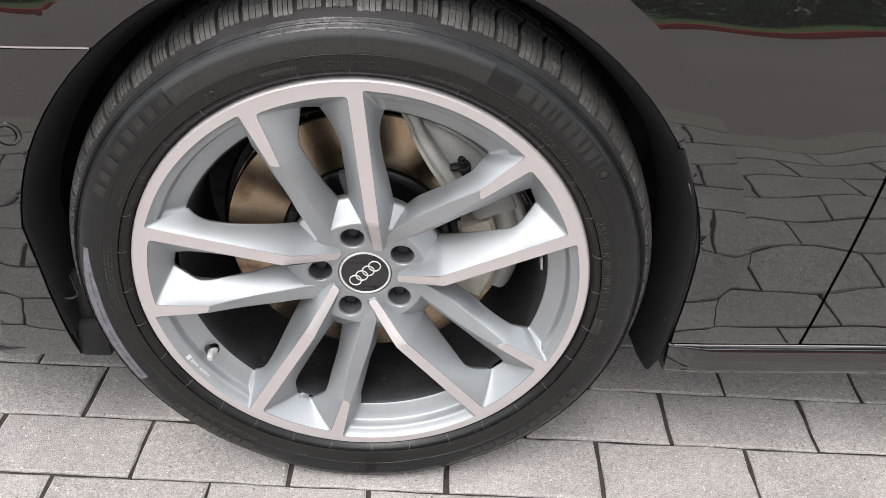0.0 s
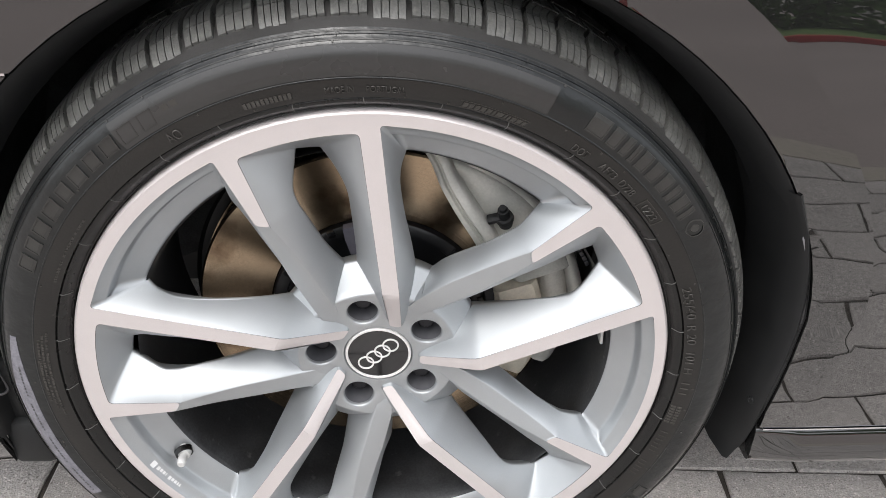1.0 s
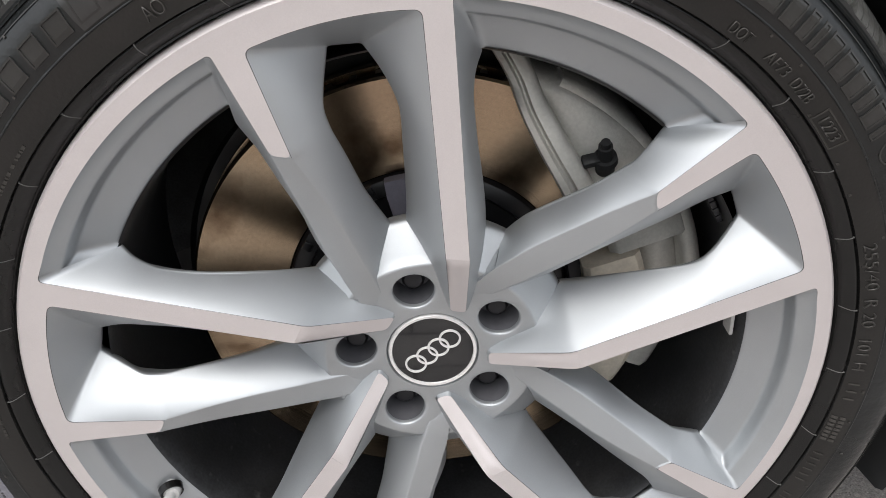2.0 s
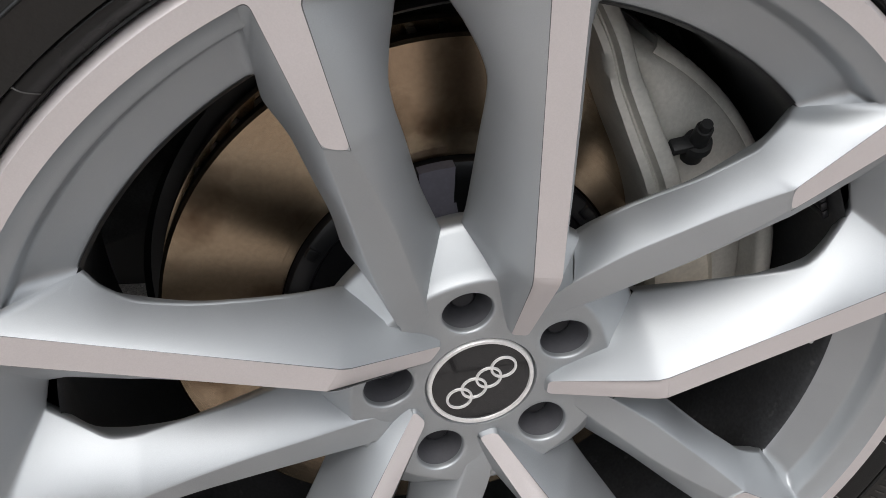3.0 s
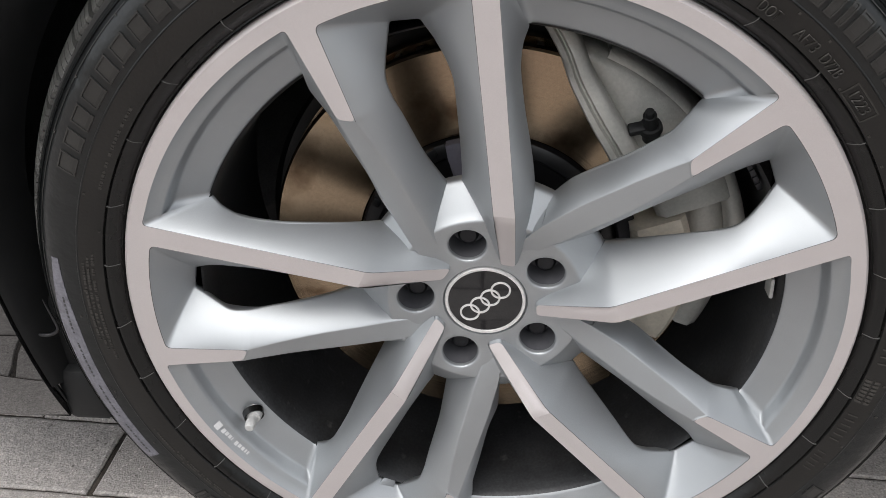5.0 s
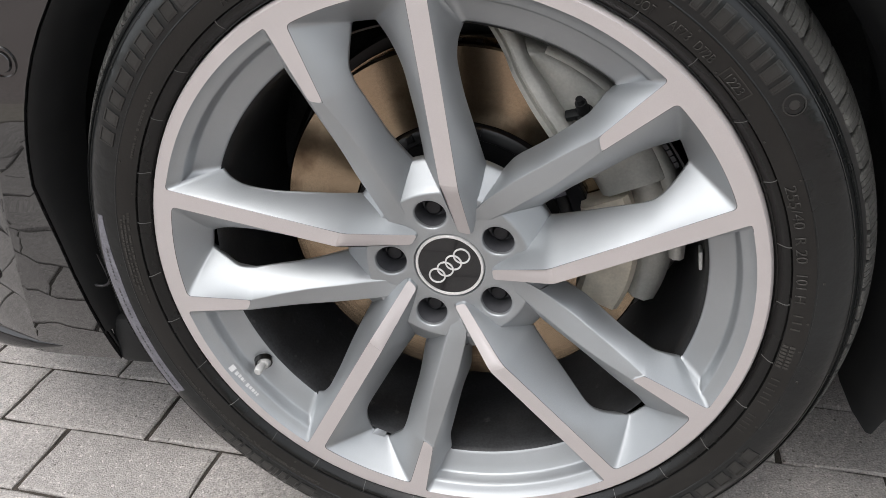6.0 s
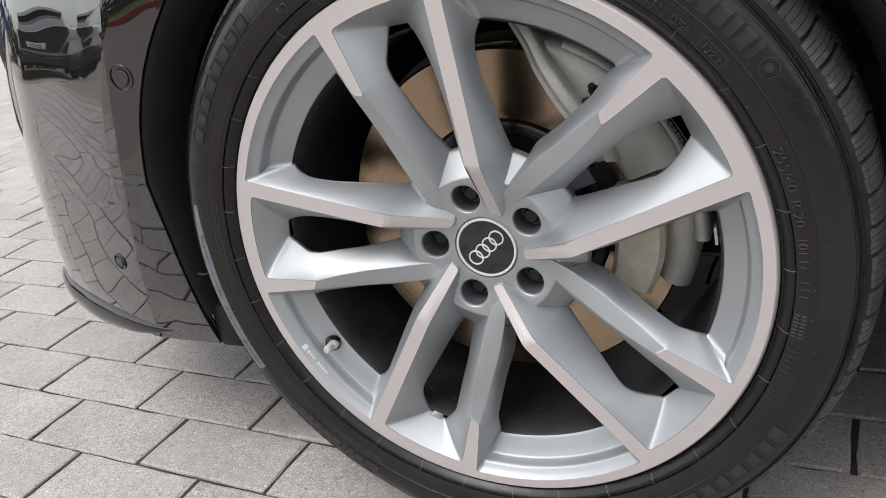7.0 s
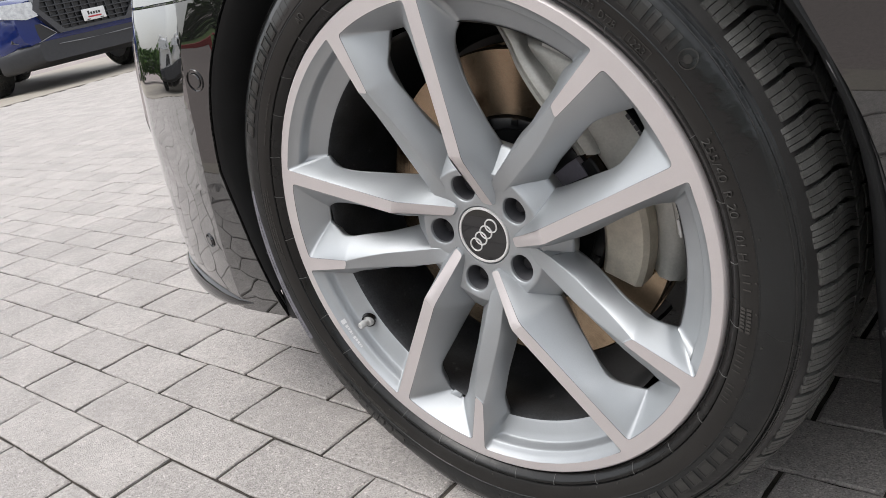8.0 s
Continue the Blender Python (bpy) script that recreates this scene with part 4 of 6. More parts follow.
def bent_bar(bm, r0, r1, a0, a1, y0, y1, taper=0.0, n=20, round_=0.004, mat=0):
    """A curved cast bar between two radii, two angles and two depths with softened edges."""
    cols = []
    for i in range(n + 1):
        t = i / n
        a = a0 + (a1 - a0) * t
        k = taper * (2 * t - 1) ** 2
        low = r0 if isinstance(r0, float) else r0[0] + (r0[1] - r0[0]) * min(1.0, t * 1.7)
        ra, rb = low + (r1 - low) * k * 0.5, r1 - (r1 - low) * k * 0.5
        prof = [(ra + round_, y0), (rb - round_, y0), (rb, y0 + round_), (rb, y1), (ra, y1), (ra, y0 + round_)]
        cols.append([bm.verts.new((polar(r, a)[0], y, polar(r, a)[1])) for r, y in prof])
    for p, q in zip(cols, cols[1:]):
        for j in range(6):
            f = bm.faces.new((p[j], p[(j + 1) % 6], q[(j + 1) % 6], q[j]))
            f.material_index = mat
    bm.faces.new(cols[0]).material_index = mat
    bm.faces.new(cols[-1][::-1]).material_index = mat


bent_bar(bm, (0.196, 0.146), 0.2110, 18, 68, 0.0370, 0.1200, 0.05, n=30, round_=0.007)
caliper = part("brake_caliper", bm, caliper_grey, car, "pale grey cast brake caliper", smooth=50, at=HUB)
bm = bmesh.new()
bent_bar(bm, 0.168, 0.2050, 66, 110, 0.0560, 0.1200, 0.15, round_=0.010)
part("piston_housing", bm, caliper_grey, caliper, smooth=50)
bm = bmesh.new()
bent_bar(bm, 0.2000, 0.2140, 24, 92, 0.0400, 0.1300, 0.0, round_=0.004)
part("outer_band", bm, caliper_grey, caliper, smooth=50)
bm = bmesh.new()
# sweeping arm from the outer rim of the caliper down to the carrier
path = [(0.224, 11, 0.034), (0.206, 16, 0.029), (0.186, 21.5, 0.025), (0.167, 31, 0.023), (0.153, 44, 0.026), (0.144, 57, 0.033)]
cols = []
for i in range(31):
    t = i / 30 * (len(path) - 1)
    r, a, y = (spline([(k, q[c]) for k, q in enumerate(path)], t) for c in range(3))
    w = 0.0090 + 0.0075 * (i / 30) ** 1.5
    col = []
    for dr, dy in ((-w, 0.050), (-w, 0.007), (-w * 0.85, 0.001), (-w * 0.45, 0.0), (-w * 0.30, 0.0035), (-w * 0.18, 0.0035), (0.0, -0.002), (w * 0.70, -0.001), (w * 0.92, 0.004), (w, 0.012), (w, 0.050)):
        x, z = polar(r + dr * 0.75, a + dr * 170)
        col.append(bm.verts.new((x, y + dy, z)))
    cols.append(col)
for p, q in zip(cols, cols[1:]):
    for j in range(10):
        bm.faces.new((p[j], p[j + 1], q[j + 1], q[j]))
bm.faces.new(cols[0])
bm.faces.new(cols[-1][::-1])
part("carrier_arm", bm, caliper_grey, caliper, "pale grey cast carrier arm", smooth=60)
bm = bmesh.new()
bent_bar(bm, 0.122, 0.172, 70, 114, 0.0380, 0.0680, 0.1, n=14, round_=0.005)
part("caliper_bridge", bm, pad_beige, caliper, "beige-grey caliper bridge")
bm = bmesh.new()
bent_bar(bm, 0.112, 0.130, 58, 104, 0.0560, 0.0690, 0.2, n=16, round_=0.002)
part("pad_spring", bm, dark_steel, caliper, "dark pad plate")
bm = bmesh.new()
for r, y0, y1 in ((0.0085, 0.0, 0.016), (0.0110, -0.004, 0.002), (0.0068, -0.020, 0.0), (0.0045, -0.026, -0.018)):
    bmesh.ops.create_cone(bm, cap_ends=True, segments=18, radius1=r, radius2=r * 0.9, depth=y1 - y0, matrix=Matrix.Translation((0, (y0 + y1) / 2, 0)) @ Matrix.Rotation(radians(90), 4, "X"))
add_box(bm, -0.020, -0.004, -0.006, 0.002, -0.005, 0.006, bevel=0.002)
nip = part("bleed_cap", bm, black_plastic, caliper, "black rubber bleed nipple cap")
bx, bz = polar(0.1850, 40.6)
nip.matrix_basis = Matrix.Translation((bx - 0.001, 0.030, bz - 0.001)) @ Matrix.Rotation(radians(-14), 4, "Y") @ Matrix.Rotation(radians(-58), 4, "X") @ Matrix.Scale(0.82, 4)

# a dark splash shield behind the disc
bm = bmesh.new()
add_ring(bm, [(0.06, 0.116), (0.196, 0.116), (0.200, 0.112)], 72, 130, 410)
part("splash_shield", bm, hat_black, car, "dark brake splash shield", at=HUB)


# ---------------------------------------------------------------- bodywork
ARCH_R, ARCH_L, CREASE = 0.410, 0.402, 0.458


def arch_line(extra=0.0, n=40, low_l=0.196, low_r=0.200):
    """The wheel opening from the lower front, over the top, to the lower rear; extra: how far outside it."""
    out = []
    hz = HUB[2]
    xl, xr = -(0.388 + extra), 0.403 + extra
    for z in (low_l, 0.24, 0.28, 0.32, 0.36):
        out.append((xl - 0.004 * math.sin((z - low_l) * 12), z))
    for i in range(n + 1):
        a = -78 + (158) * i / n
        base = ARCH_L + (ARCH_R - ARCH_L) * i / n + extra
        x, z = polar(base, a)
        if abs(x) < (abs(xl) if x < 0 else xr) + 0.006:
            out.append((x, hz + z))
    for z in (0.36, 0.32, 0.28, 0.24, low_r):
        out.append((xr + 0.004 * math.sin((z - low_r) * 12), z))
    return out


LEAN_IN = [(0.10, -0.60), (0.16, -0.45), (0.20, -0.30), (0.25, -0.20), (0.29, -0.165), (0.33, -0.130), (0.42, -0.118), (0.466, -0.100), (0.50, -0.080), (0.526, -0.063), (0.56, -0.033), (0.60, 0.008), (0.64, 0.062), (0.68, 0.120), (0.72, 0.165), (0.80, 0.22), (0.90, 0.28), (1.00, 0.36), (1.20, 0.5)]


# the side's depth at each height, summed up from its lean
SIDE, depth = [], 0.0
for step_ in range(111):
    height = 0.10 + 0.01 * step_
    SIDE.append((height, depth))
    depth += 0.01 * spline(LEAN_IN, height + 0.005)
middle = spline(SIDE, 0.42)
SIDE = [(h, d - middle - 0.036) for h, d in SIDE]


def off_arch(x, z):
    """How far a point lies outside the wheel opening."""
    dz = z - HUB[2]
    side_l, side_r = -0.388, 0.403
    if dz > 0.06:
        t = (math.degrees(math.atan2(x, dz)) + 78) / 158
        return math.hypot(x, dz) - (ARCH_L + (ARCH_R - ARCH_L) * min(1, max(0, t)))
    return (side_l - x) if x < 0 else (x - side_r)


def corner_line(z):
    """Where the front bumper turns away from the flare round the wheel."""
    return -0.395 - 0.27 * (0.54 - z)


def body_y(x, z):
    y = spline(SIDE, z) - 0.009 + (0.035 * min(0.25, max(0.0, z - 0.40)) * min(1.0, -x / 0.3) if x < 0 else 0.0)
    y += 0.00022 * math.sin(41 * x + 17 * z + 0.6) * math.cos(23 * z - 9 * x) + 0.00012 * math.sin(71 * z + 33 * x)
    d = corner_line(z) - x
    if d > 0 and z < 0.80:
        up = min(1.0, (0.80 - z) / 0.12)
        tall = min(1.0, max(0.0, (z - 0.25) / 0.2))
        y += up * ((0.17 + 0.12 * tall) * d + (0.68 - 0.52 * tall) * d * d + 1.9 * max(0.0, d - 0.20) ** 2) + 4.5 * max(0.0, d - 0.33) ** 2
        y += 0.15 * max(0.0, z - 0.50) ** 2 * min(1.0, d / 0.05) * up
    if x < -0.45:
        y += (1 - min(1.0, max(0.0, (0.80 - z) / 0.12))) * (0.13 * (-0.45 - x) + 1.0 * (-0.45 - x) ** 2)
    d = off_arch(x, z)
    grow = min(1.0, max(0.25, (z - 0.15) / 0.25))
    y += 0.0042 * grow * max(0.0, 1 - max(0.0, d) / 0.050)
    return y


def body_normal(x, z):
    e = 0.0006
    return Vector(((body_y(x + e, z) - body_y(x - e, z)) / (2 * e), -1.0, (body_y(x, z + e) - body_y(x, z - e)) / (2 * e))).normalized()


def grid_points(x0, x1, z0, z1, step, keep):
    out = []
    nx, nz = int((x1 - x0) / step), int((z1 - z0) / step)
    for i in range(1, nx):
        for j in range(1, nz):
            p = (x0 + (x1 - x0) * i / nx + (j % 2) * step * 0.25, z0 + (z1 - z0) * j / nz)
            if keep(p):
                out.append(p)
    return out


def panel(name, loop, parent, mat, label="", step=0.012, crease=True, lip=0.012):
    """A painted panel over the body's form, with its edges turned in."""
    dense = []
    for a, b in zip(loop, loop[1:] + loop[:1]):
        n = max(1, int(math.dist(a, b) / step))
        dense += [lerp(a, b, i / n) for i in range(n)]
    xs, zs = [p[0] for p in loop], [p[1] for p in loop]

    def keep(p):
        if not inside(p, dense):
            return False
        d = off_arch(*p)
        if crease and abs(d - 0.050) < step * 0.5:
            return False
        if crease and abs(corner_line(p[1]) - p[0]) < step * 0.5:
            return False
        return min(math.dist(p, q) for q in dense) > step * 0.45

    extra = grid_points(min(xs), max(xs), min(zs), max(zs), step, keep)
    if crease:
        extra += [p for p in chain(arch_line(0.050, 60), 2) if inside(p, dense) and min(math.dist(p, q) for q in dense) > step * 0.4]
        extra += [(corner_line(z), z) for z in [0.2 + 0.008 * k for k in range(72)] if inside((corner_line(z), z), dense) and min(math.dist((corner_line(z), z), q) for q in dense) > step * 0.4]
    bm = bmesh.new()
    fill(bm, [dense], body_y, extra=extra)
    rim = [e for e in bm.edges if e.is_boundary]
    got = bmesh.ops.extrude_edge_only(bm, edges=rim)
    for v in got["geom"]:
        if isinstance(v, bmesh.types.BMVert):
            v.co.y += lip
    ob = part(name, bm, mat, parent, label, smooth=30)
    me = ob.data
    normals = [None] * len(me.loops)
    for p in me.polygons:
        turned = abs(p.normal.y) < 0.2
        flip = -1.0 if p.normal.y > 0 else 1.0
        for li, vi in zip(p.loop_indices, p.vertices):
            co = me.vertices[vi].co
            q = co.lerp(p.center, 0.12)
            normals[li] = p.normal if turned else body_normal(q.x, q.z) * flip
    me.normals_split_custom_set(normals)
    return ob


arch = arch_line()
a_left = [p for p in arch if p[0] < 0 and p[1] <= 0.645]
a_top = [p for p in arch if not (p[0] < 0 and p[1] <= 0.645) and not (p[0] > 0 and p[1] < 0.255)]
cross_l = (-0.2676, 0.6475)
# bumper: front of the opening, below the lamp joint
bumper_loop = [(-0.70, 0.205), (-0.55, 0.200), (-0.45, 0.196)] + a_left + [cross_l, (-0.40, 0.6475), (-0.55, 0.6500), (-0.72, 0.6550), (-0.86, 0.660), (-0.98, 0.665), (-1.02, 0.50), (-1.0, 0.32), (-0.90, 0.23), (-0.80, 0.21)]
bumper = panel("front_bumper", bumper_loop, car, black_paint, "glossy black front bumper")
# wing: over the wheel and back to the door
wing_loop = [(-0.2642, 0.6505)] + a_top + [(0.408, 0.252), (0.46, 0.2535), (0.577, 0.2570), (0.578, 0.36), (0.579, 0.44), (0.580, 0.55), (0.590, 0.70), (0.600, 0.95), (0.40, 1.00), (0.0, 1.02), (-0.40, 1.00), (-0.75, 0.94), (-0.98, 0.84), (-0.98, 0.669), (-0.86, 0.664), (-0.72, 0.659), (-0.55, 0.654), (-0.40, 0.6510)]
wing = panel("front_wing", wing_loop, car, black_paint, "glossy black front wing over the wheel")
door_loop = [(0.5815, 0.2575), (0.80, 0.2600), (1.30, 0.262), (1.30, 1.0), (0.604, 0.95), (0.594, 0.70), (0.5840, 0.55), (0.5830, 0.44), (0.5820, 0.36)]
door = panel("front_door", door_loop, car, black_paint, "glossy black front door", step=0.02, crease=False)
bm = bmesh.new()
sill = chain([(0.406, 0.2483), (0.46, 0.2500), (0.577, 0.2535), (0.80, 0.2565), (1.30, 0.2585)], 8)
FORM = ((0.0, 0.012), (0.0, 0.003), (-0.003, 0.0), (-0.009, -0.0025), (-0.020, -0.0062), (-0.030, -0.0090), (-0.037, -0.0098), (-0.042, -0.0088), (-0.046, -0.005), (-0.049, 0.004), (-0.052, 0.05))
rows = [[bm.verts.new((x, body_y(x, z) + (dy if dy > 0 else dy * min(1.0, 0.25 + (x - 0.406) / 0.07)), z + dz)) for x, z in sill] for dz, dy in FORM]
for r0, r1 in zip(rows, rows[1:]):
    for i in range(len(r0) - 1):
        bm.faces.new((r0[i], r0[i + 1], r1[i + 1], r1[i]))
bm.faces.new([r[0] for r in rows])
skirt = part("side_skirt", bm, black_paint, car, "glossy black side skirt with a rounded lower edge", smooth=60)
bm = bmesh.new()
line = [(0.412, 0.2500), (0.46, 0.2515), (0.577, 0.2550), (0.80, 0.2580), (1.30, 0.2600)]
pts = chain(line, 8)
rows = [[bm.verts.new((x, body_y(x, z) + dy, z + dz)) for x, z in pts] for dy, dz in ((0.004, -0.0014), (-0.0015, -0.0012), (-0.0015, 0.0006), (0.004, 0.0008))]
for r0, r1 in zip(rows, rows[1:]):
    for i in range(len(r0) - 1):
        bm.faces.new((r0[i], r0[i + 1], r1[i + 1], r1[i]))
part("skirt_trim", bm, chrome, skirt, "thin bright trim line")
# thin bright joint between bumper and wing
bm = bmesh.new()
pts = chain([(-0.268, 0.6490), (-0.40, 0.6492), (-0.55, 0.6520), (-0.72, 0.6570), (-0.97, 0.667)], 8)
rows = [[bm.verts.new((x, body_y(x, z) + 0.0012, z + dz)) for x, z in pts] for dz in (-0.0010, 0.0010)]
for i in range(len(pts) - 1):
    bm.faces.new((rows[0][i], rows[0][i + 1], rows[1][i + 1], rows[1][i]))
part("joint_seal", bm, chrome, wing, "thin bright joint line")

# parking sensor in the bumper
for sx, sz, size in ((-0.372, 0.553, 1.0), (-0.495, 0.317, 0.75)):
    bm = bmesh.new()
    add_ring(bm, [(0.0, -0.0018), (0.0090, -0.0018), (0.0098, -0.0004), (0.0104, 0.0012), (0.0125, 0.0012), (0.0135, -0.0012), (0.0142, -0.0012), (0.0150, 0.003)], 40)
    bmesh.ops.remove_doubles(bm, verts=bm.verts[:], dist=1e-5)
    sensor = part("parking_sensor", bm, black_paint if size == 1.0 else gloss_black, bumper, "round black parking sensor")
    sensor.matrix_basis = Matrix.Translation((sx, body_y(sx, sz) - 0.0005, sz)) @ body_normal(sx, sz).to_track_quat("-Y", "Z").to_matrix().to_4x4() @ Matrix.Diagonal((size, 1, size, 1))

# lower blade of the bumper
bm = bmesh.new()
pts = chain([(-0.455, 0.212), (-0.52, 0.212), (-0.60, 0.214), (-0.68, 0.219), (-0.75, 0.224)], 6)
for k, (x, z) in enumerate(pts):
    t = k / (len(pts) - 1)
    pts[k] = (x, z, 0.0008 + 0.0215 * math.sin(min(1.0, t * 1.35) * math.pi * 0.62))
rows = []
for dy, s in ((0.014, 1.0), (0.0, 0.98), (-0.006, 0.84), (-0.012, 0.45), (-0.0140, 0.0), (-0.012, -0.45), (-0.007, -0.8), (0.0, -0.98), (0.014, -1.0)):
    rows.append([bm.verts.new((x, body_y(x, z) + (dy if dy > 0.005 else dy * h / 0.028), z + h * s)) for x, z, h in pts])
for r0, r1 in zip(rows, rows[1:]):
    for i in range(len(r0) - 1):
        bm.faces.new((r0[i], r0[i + 1], r1[i + 1], r1[i]))
for i in (0, -1):
    bm.faces.new([r[i] for r in rows])
part("bumper_blade", bm, gloss_black, bumper, "glossy black lower blade", smooth=60)
# wheel housing: inner shell, plastic edge trims and their screws
bm = bmesh.new()
add_ring(bm, [(0.418, 0.022), (0.420, 0.05), (0.424, 0.16), (0.42, 0.30), (0.30, 0.33), (0.05, 0.33)], 72, -112, 112)
for v in bm.verts:
    v.co.z = max(v.co.z, -0.135)
part("arch_liner", bm, liner_black, car, "matt black wheel arch liner", at=HUB)


def trim_band(name, pts, width, y_in, label, parent):
    """A moulded plastic band running inward from the edge of the opening."""
    bm = bmesh.new()
    rows = []
    for s, dy in ((0.0, 0.012), (0.0, 0.0045), (0.06, 0.003), (0.35, 0.010), (0.8, y_in * 0.8), (1.0, y_in)):
        row = []
        for i, (x, z) in enumerate(pts):
            a, b = pts[max(0, i - 1)], pts[min(len(pts) - 1, i + 1)]
            t = Vector((b[0] - a[0], b[1] - a[1])).normalized()
            w = Vector((t.y, -t.x))
            row.append(bm.verts.new((x + w.x * width * s, body_y(x, z) + dy, z + w.y * width * s)))
        rows.append(row)
    for r0, r1 in zip(rows, rows[1:]):
        for i in range(len(r0) - 1):
            bm.faces.new((r0[i], r0[i + 1], r1[i + 1], r1[i]))
    return part(name, bm, black_plastic, parent, label, smooth=50)


trim_band("arch_edge", [p for p in arch if p[1] > (0.205 if p[0] < 0 else 0.215)], 0.022, 0.060, "matt black turned-in arch edge", car)


# rear flap of the liner with a rounded foot
bm = bmesh.new()
heights = [0.56, 0.52, 0.48, 0.44, 0.40, 0.36, 0.33, 0.30, 0.27, 0.245, 0.225, 0.210, 0.198, 0.190, 0.184]
rows = []
for s_, x, dy in ((0.0, 0.4035, 0.0035), (0.06, 0.4010, 0.0015), (0.2, 0.3960, 0.006), (0.5, 0.3860, 0.032), (0.85, 0.3760, 0.066), (1.0, 0.3740, 0.085), (1.0, 0.3800, 0.085), (0.5, 0.3920, 0.034), (0.1, 0.4040, 0.008)):
    row = []
    for k, z in enumerate(heights):
        sunk = max(0.0, 0.225 - z) / 0.041
        turned_in = 0.410 - math.sqrt(max(0.01, 0.410 ** 2 - max(0.0, z - 0.36) ** 2))
        row.append(bm.verts.new((x - turned_in - 0.010 * sunk * sunk * (1 - s_), body_y(0.403, max(z, 0.20)) + dy, z + (0.020 * s_ * s_ + 0.006 * (1 - s_) ** 6) * sunk)))
    rows.append(row)
for r0, r1 in zip(rows, rows[1:] + rows[:1]):
    for i in range(len(r0) - 1):
        bm.faces.new((r0[i], r0[i + 1], r1[i + 1], r1[i]))
bm.faces.new([r[-1] for r in rows])
part("liner_flap", bm, black_plastic, car, "black rubber flap of the arch liner", smooth=60)


def tube(bm, pts, radius, n=8):
    """A thin rounded rod along points in space, tapered to both ends."""
    cols = []
    for i, p in enumerate(pts):
        a, b = Vector(pts[max(0, i - 1)]), Vector(pts[min(len(pts) - 1, i + 1)])
        t = (b - a).normalized()
        u = t.orthogonal().normalized()
        w = t.cross(u)
        k = radius * min(1.0, 0.3 + i * 0.25, 0.3 + (len(pts) - 1 - i) * 0.25)
        ref = Vector((0, 1, 0))
        u = (ref - t * ref.dot(t)).normalized()
        w = t.cross(u)
        cols.append([bm.verts.new(Vector(p) + (u * math.cos(6.2832 * j / n) + w * math.sin(6.2832 * j / n)) * k) for j in range(n)])
    for p, q in zip(cols, cols[1:]):
        for j in range(n):
            bm.faces.new((p[j], p[(j + 1) % n], q[(j + 1) % n], q[j]))
    bm.faces.new(cols[0])
    bm.faces.new(cols[-1][::-1])


rear_edge = [p for p in arch if p[0] > 0 and p[1] < 0.545]
bm = bmesh.new()
tube(bm, [(x - 0.003, body_y(x, z) + 0.006, z) for x, z in chain(rear_edge, 2)], 0.0024)
rear_trim = part("arch_trim", bm, trim_satin, car, "slim satin black edge trim with screws", smooth=60)
front_edge = [p for p in arch if p[0] < 0 and p[1] < 0.62]
bm = bmesh.new()
tube(bm, [(x + 0.002, body_y(x, z) + 0.007, z) for x, z in chain(front_edge, 2)], 0.0022)
front_trim = part("arch_trim", bm, black_plastic, car, "slim black edge trim with a long slot below", smooth=60)
# boxy foot at the lower front end of the housing
bm = bmesh.new()
add_box(bm, -0.391, -0.346, -0.006, 0.090, 0.190, 0.252, bevel=0.008)
add_box(bm, -0.386, -0.360, 0.004, 0.090, 0.240, 0.330, bevel=0.008)
part("liner_foot", bm, black_plastic, car, "black moulded foot of the arch liner", smooth=40)
# rim of the long slot
loop = []
for k in range(14):
    loop.append((-0.3880 + 0.0020 * math.sin(k * 0.24), 0.445 - 0.0105 * k))
for k in range(1, 8):
    a = math.pi * k / 8
    loop.append((-0.3770 - 0.0105 * math.cos(a), 0.3085 - 0.010 * math.sin(a)))
for k in range(4):
    loop.append((-0.3665 - 0.0007 * k, 0.3085 + 0.0105 * k))
bm = bmesh.new()
tube(bm, [(x, body_y(-0.388, z) + 0.013 + 0.25 * (x + 0.388), z) for x, z in loop[1:]], 0.0016)
part("trim_slot", bm, trim_satin, front_trim, "rounded rim of a long narrow slot", smooth=60)
bm = bmesh.new()
add_ring(bm, [(0.0, -0.0010), (0.0022, -0.0010), (0.0030, -0.0016), (0.0040, -0.0010), (0.0046, 0.001)], 18)
bmesh.ops.remove_doubles(bm, verts=bm.verts[:], dist=1e-5)
screw = part("trim_screw", bm, black_plastic, rear_trim, "small black trim screw")
for k, (x, z) in enumerate(((0.3960, 0.382), (0.3930, 0.285))):
    o = screw if k == 0 else screw.copy()
    if k:
        scene.collection.objects.link(o)
    o.matrix_basis = Matrix.Translation((x, body_y(0.404, z) + 0.013, z)) @ Matrix.Rotation(radians(-60), 4, "Z")
bm = bmesh.new()
clip_line = [(x - 0.0035, body_y(x, z) + 0.0035, z) for x, z in [p for p in chain(rear_edge, 8) if 0.49 < p[1] < 0.542]]
tube(bm, clip_line, 0.0024)
part("trim_clip", bm, grey_clip, rear_trim, "pale grey edge clip", smooth=60)
# floor of the car and far side, to close the body
bm = bmesh.new()
add_box(bm, -0.95, 1.3, 0.34, 1.75, 0.17, 0.90, bevel=0.03)
add_box(bm, 0.44, 1.3, 0.03, 1.75, 0.175, 0.60, bevel=0.02)
add_box(bm, 1.2, 3.7, 0.10, 1.72, 0.17, 0.40, bevel=0.02)
add_box(bm, -0.80, -0.43, 0.14, 1.75, 0.205, 0.62, bevel=0.02)
part("underbody", bm, black_plastic, car, "black car underbody")
bm = bmesh.new()
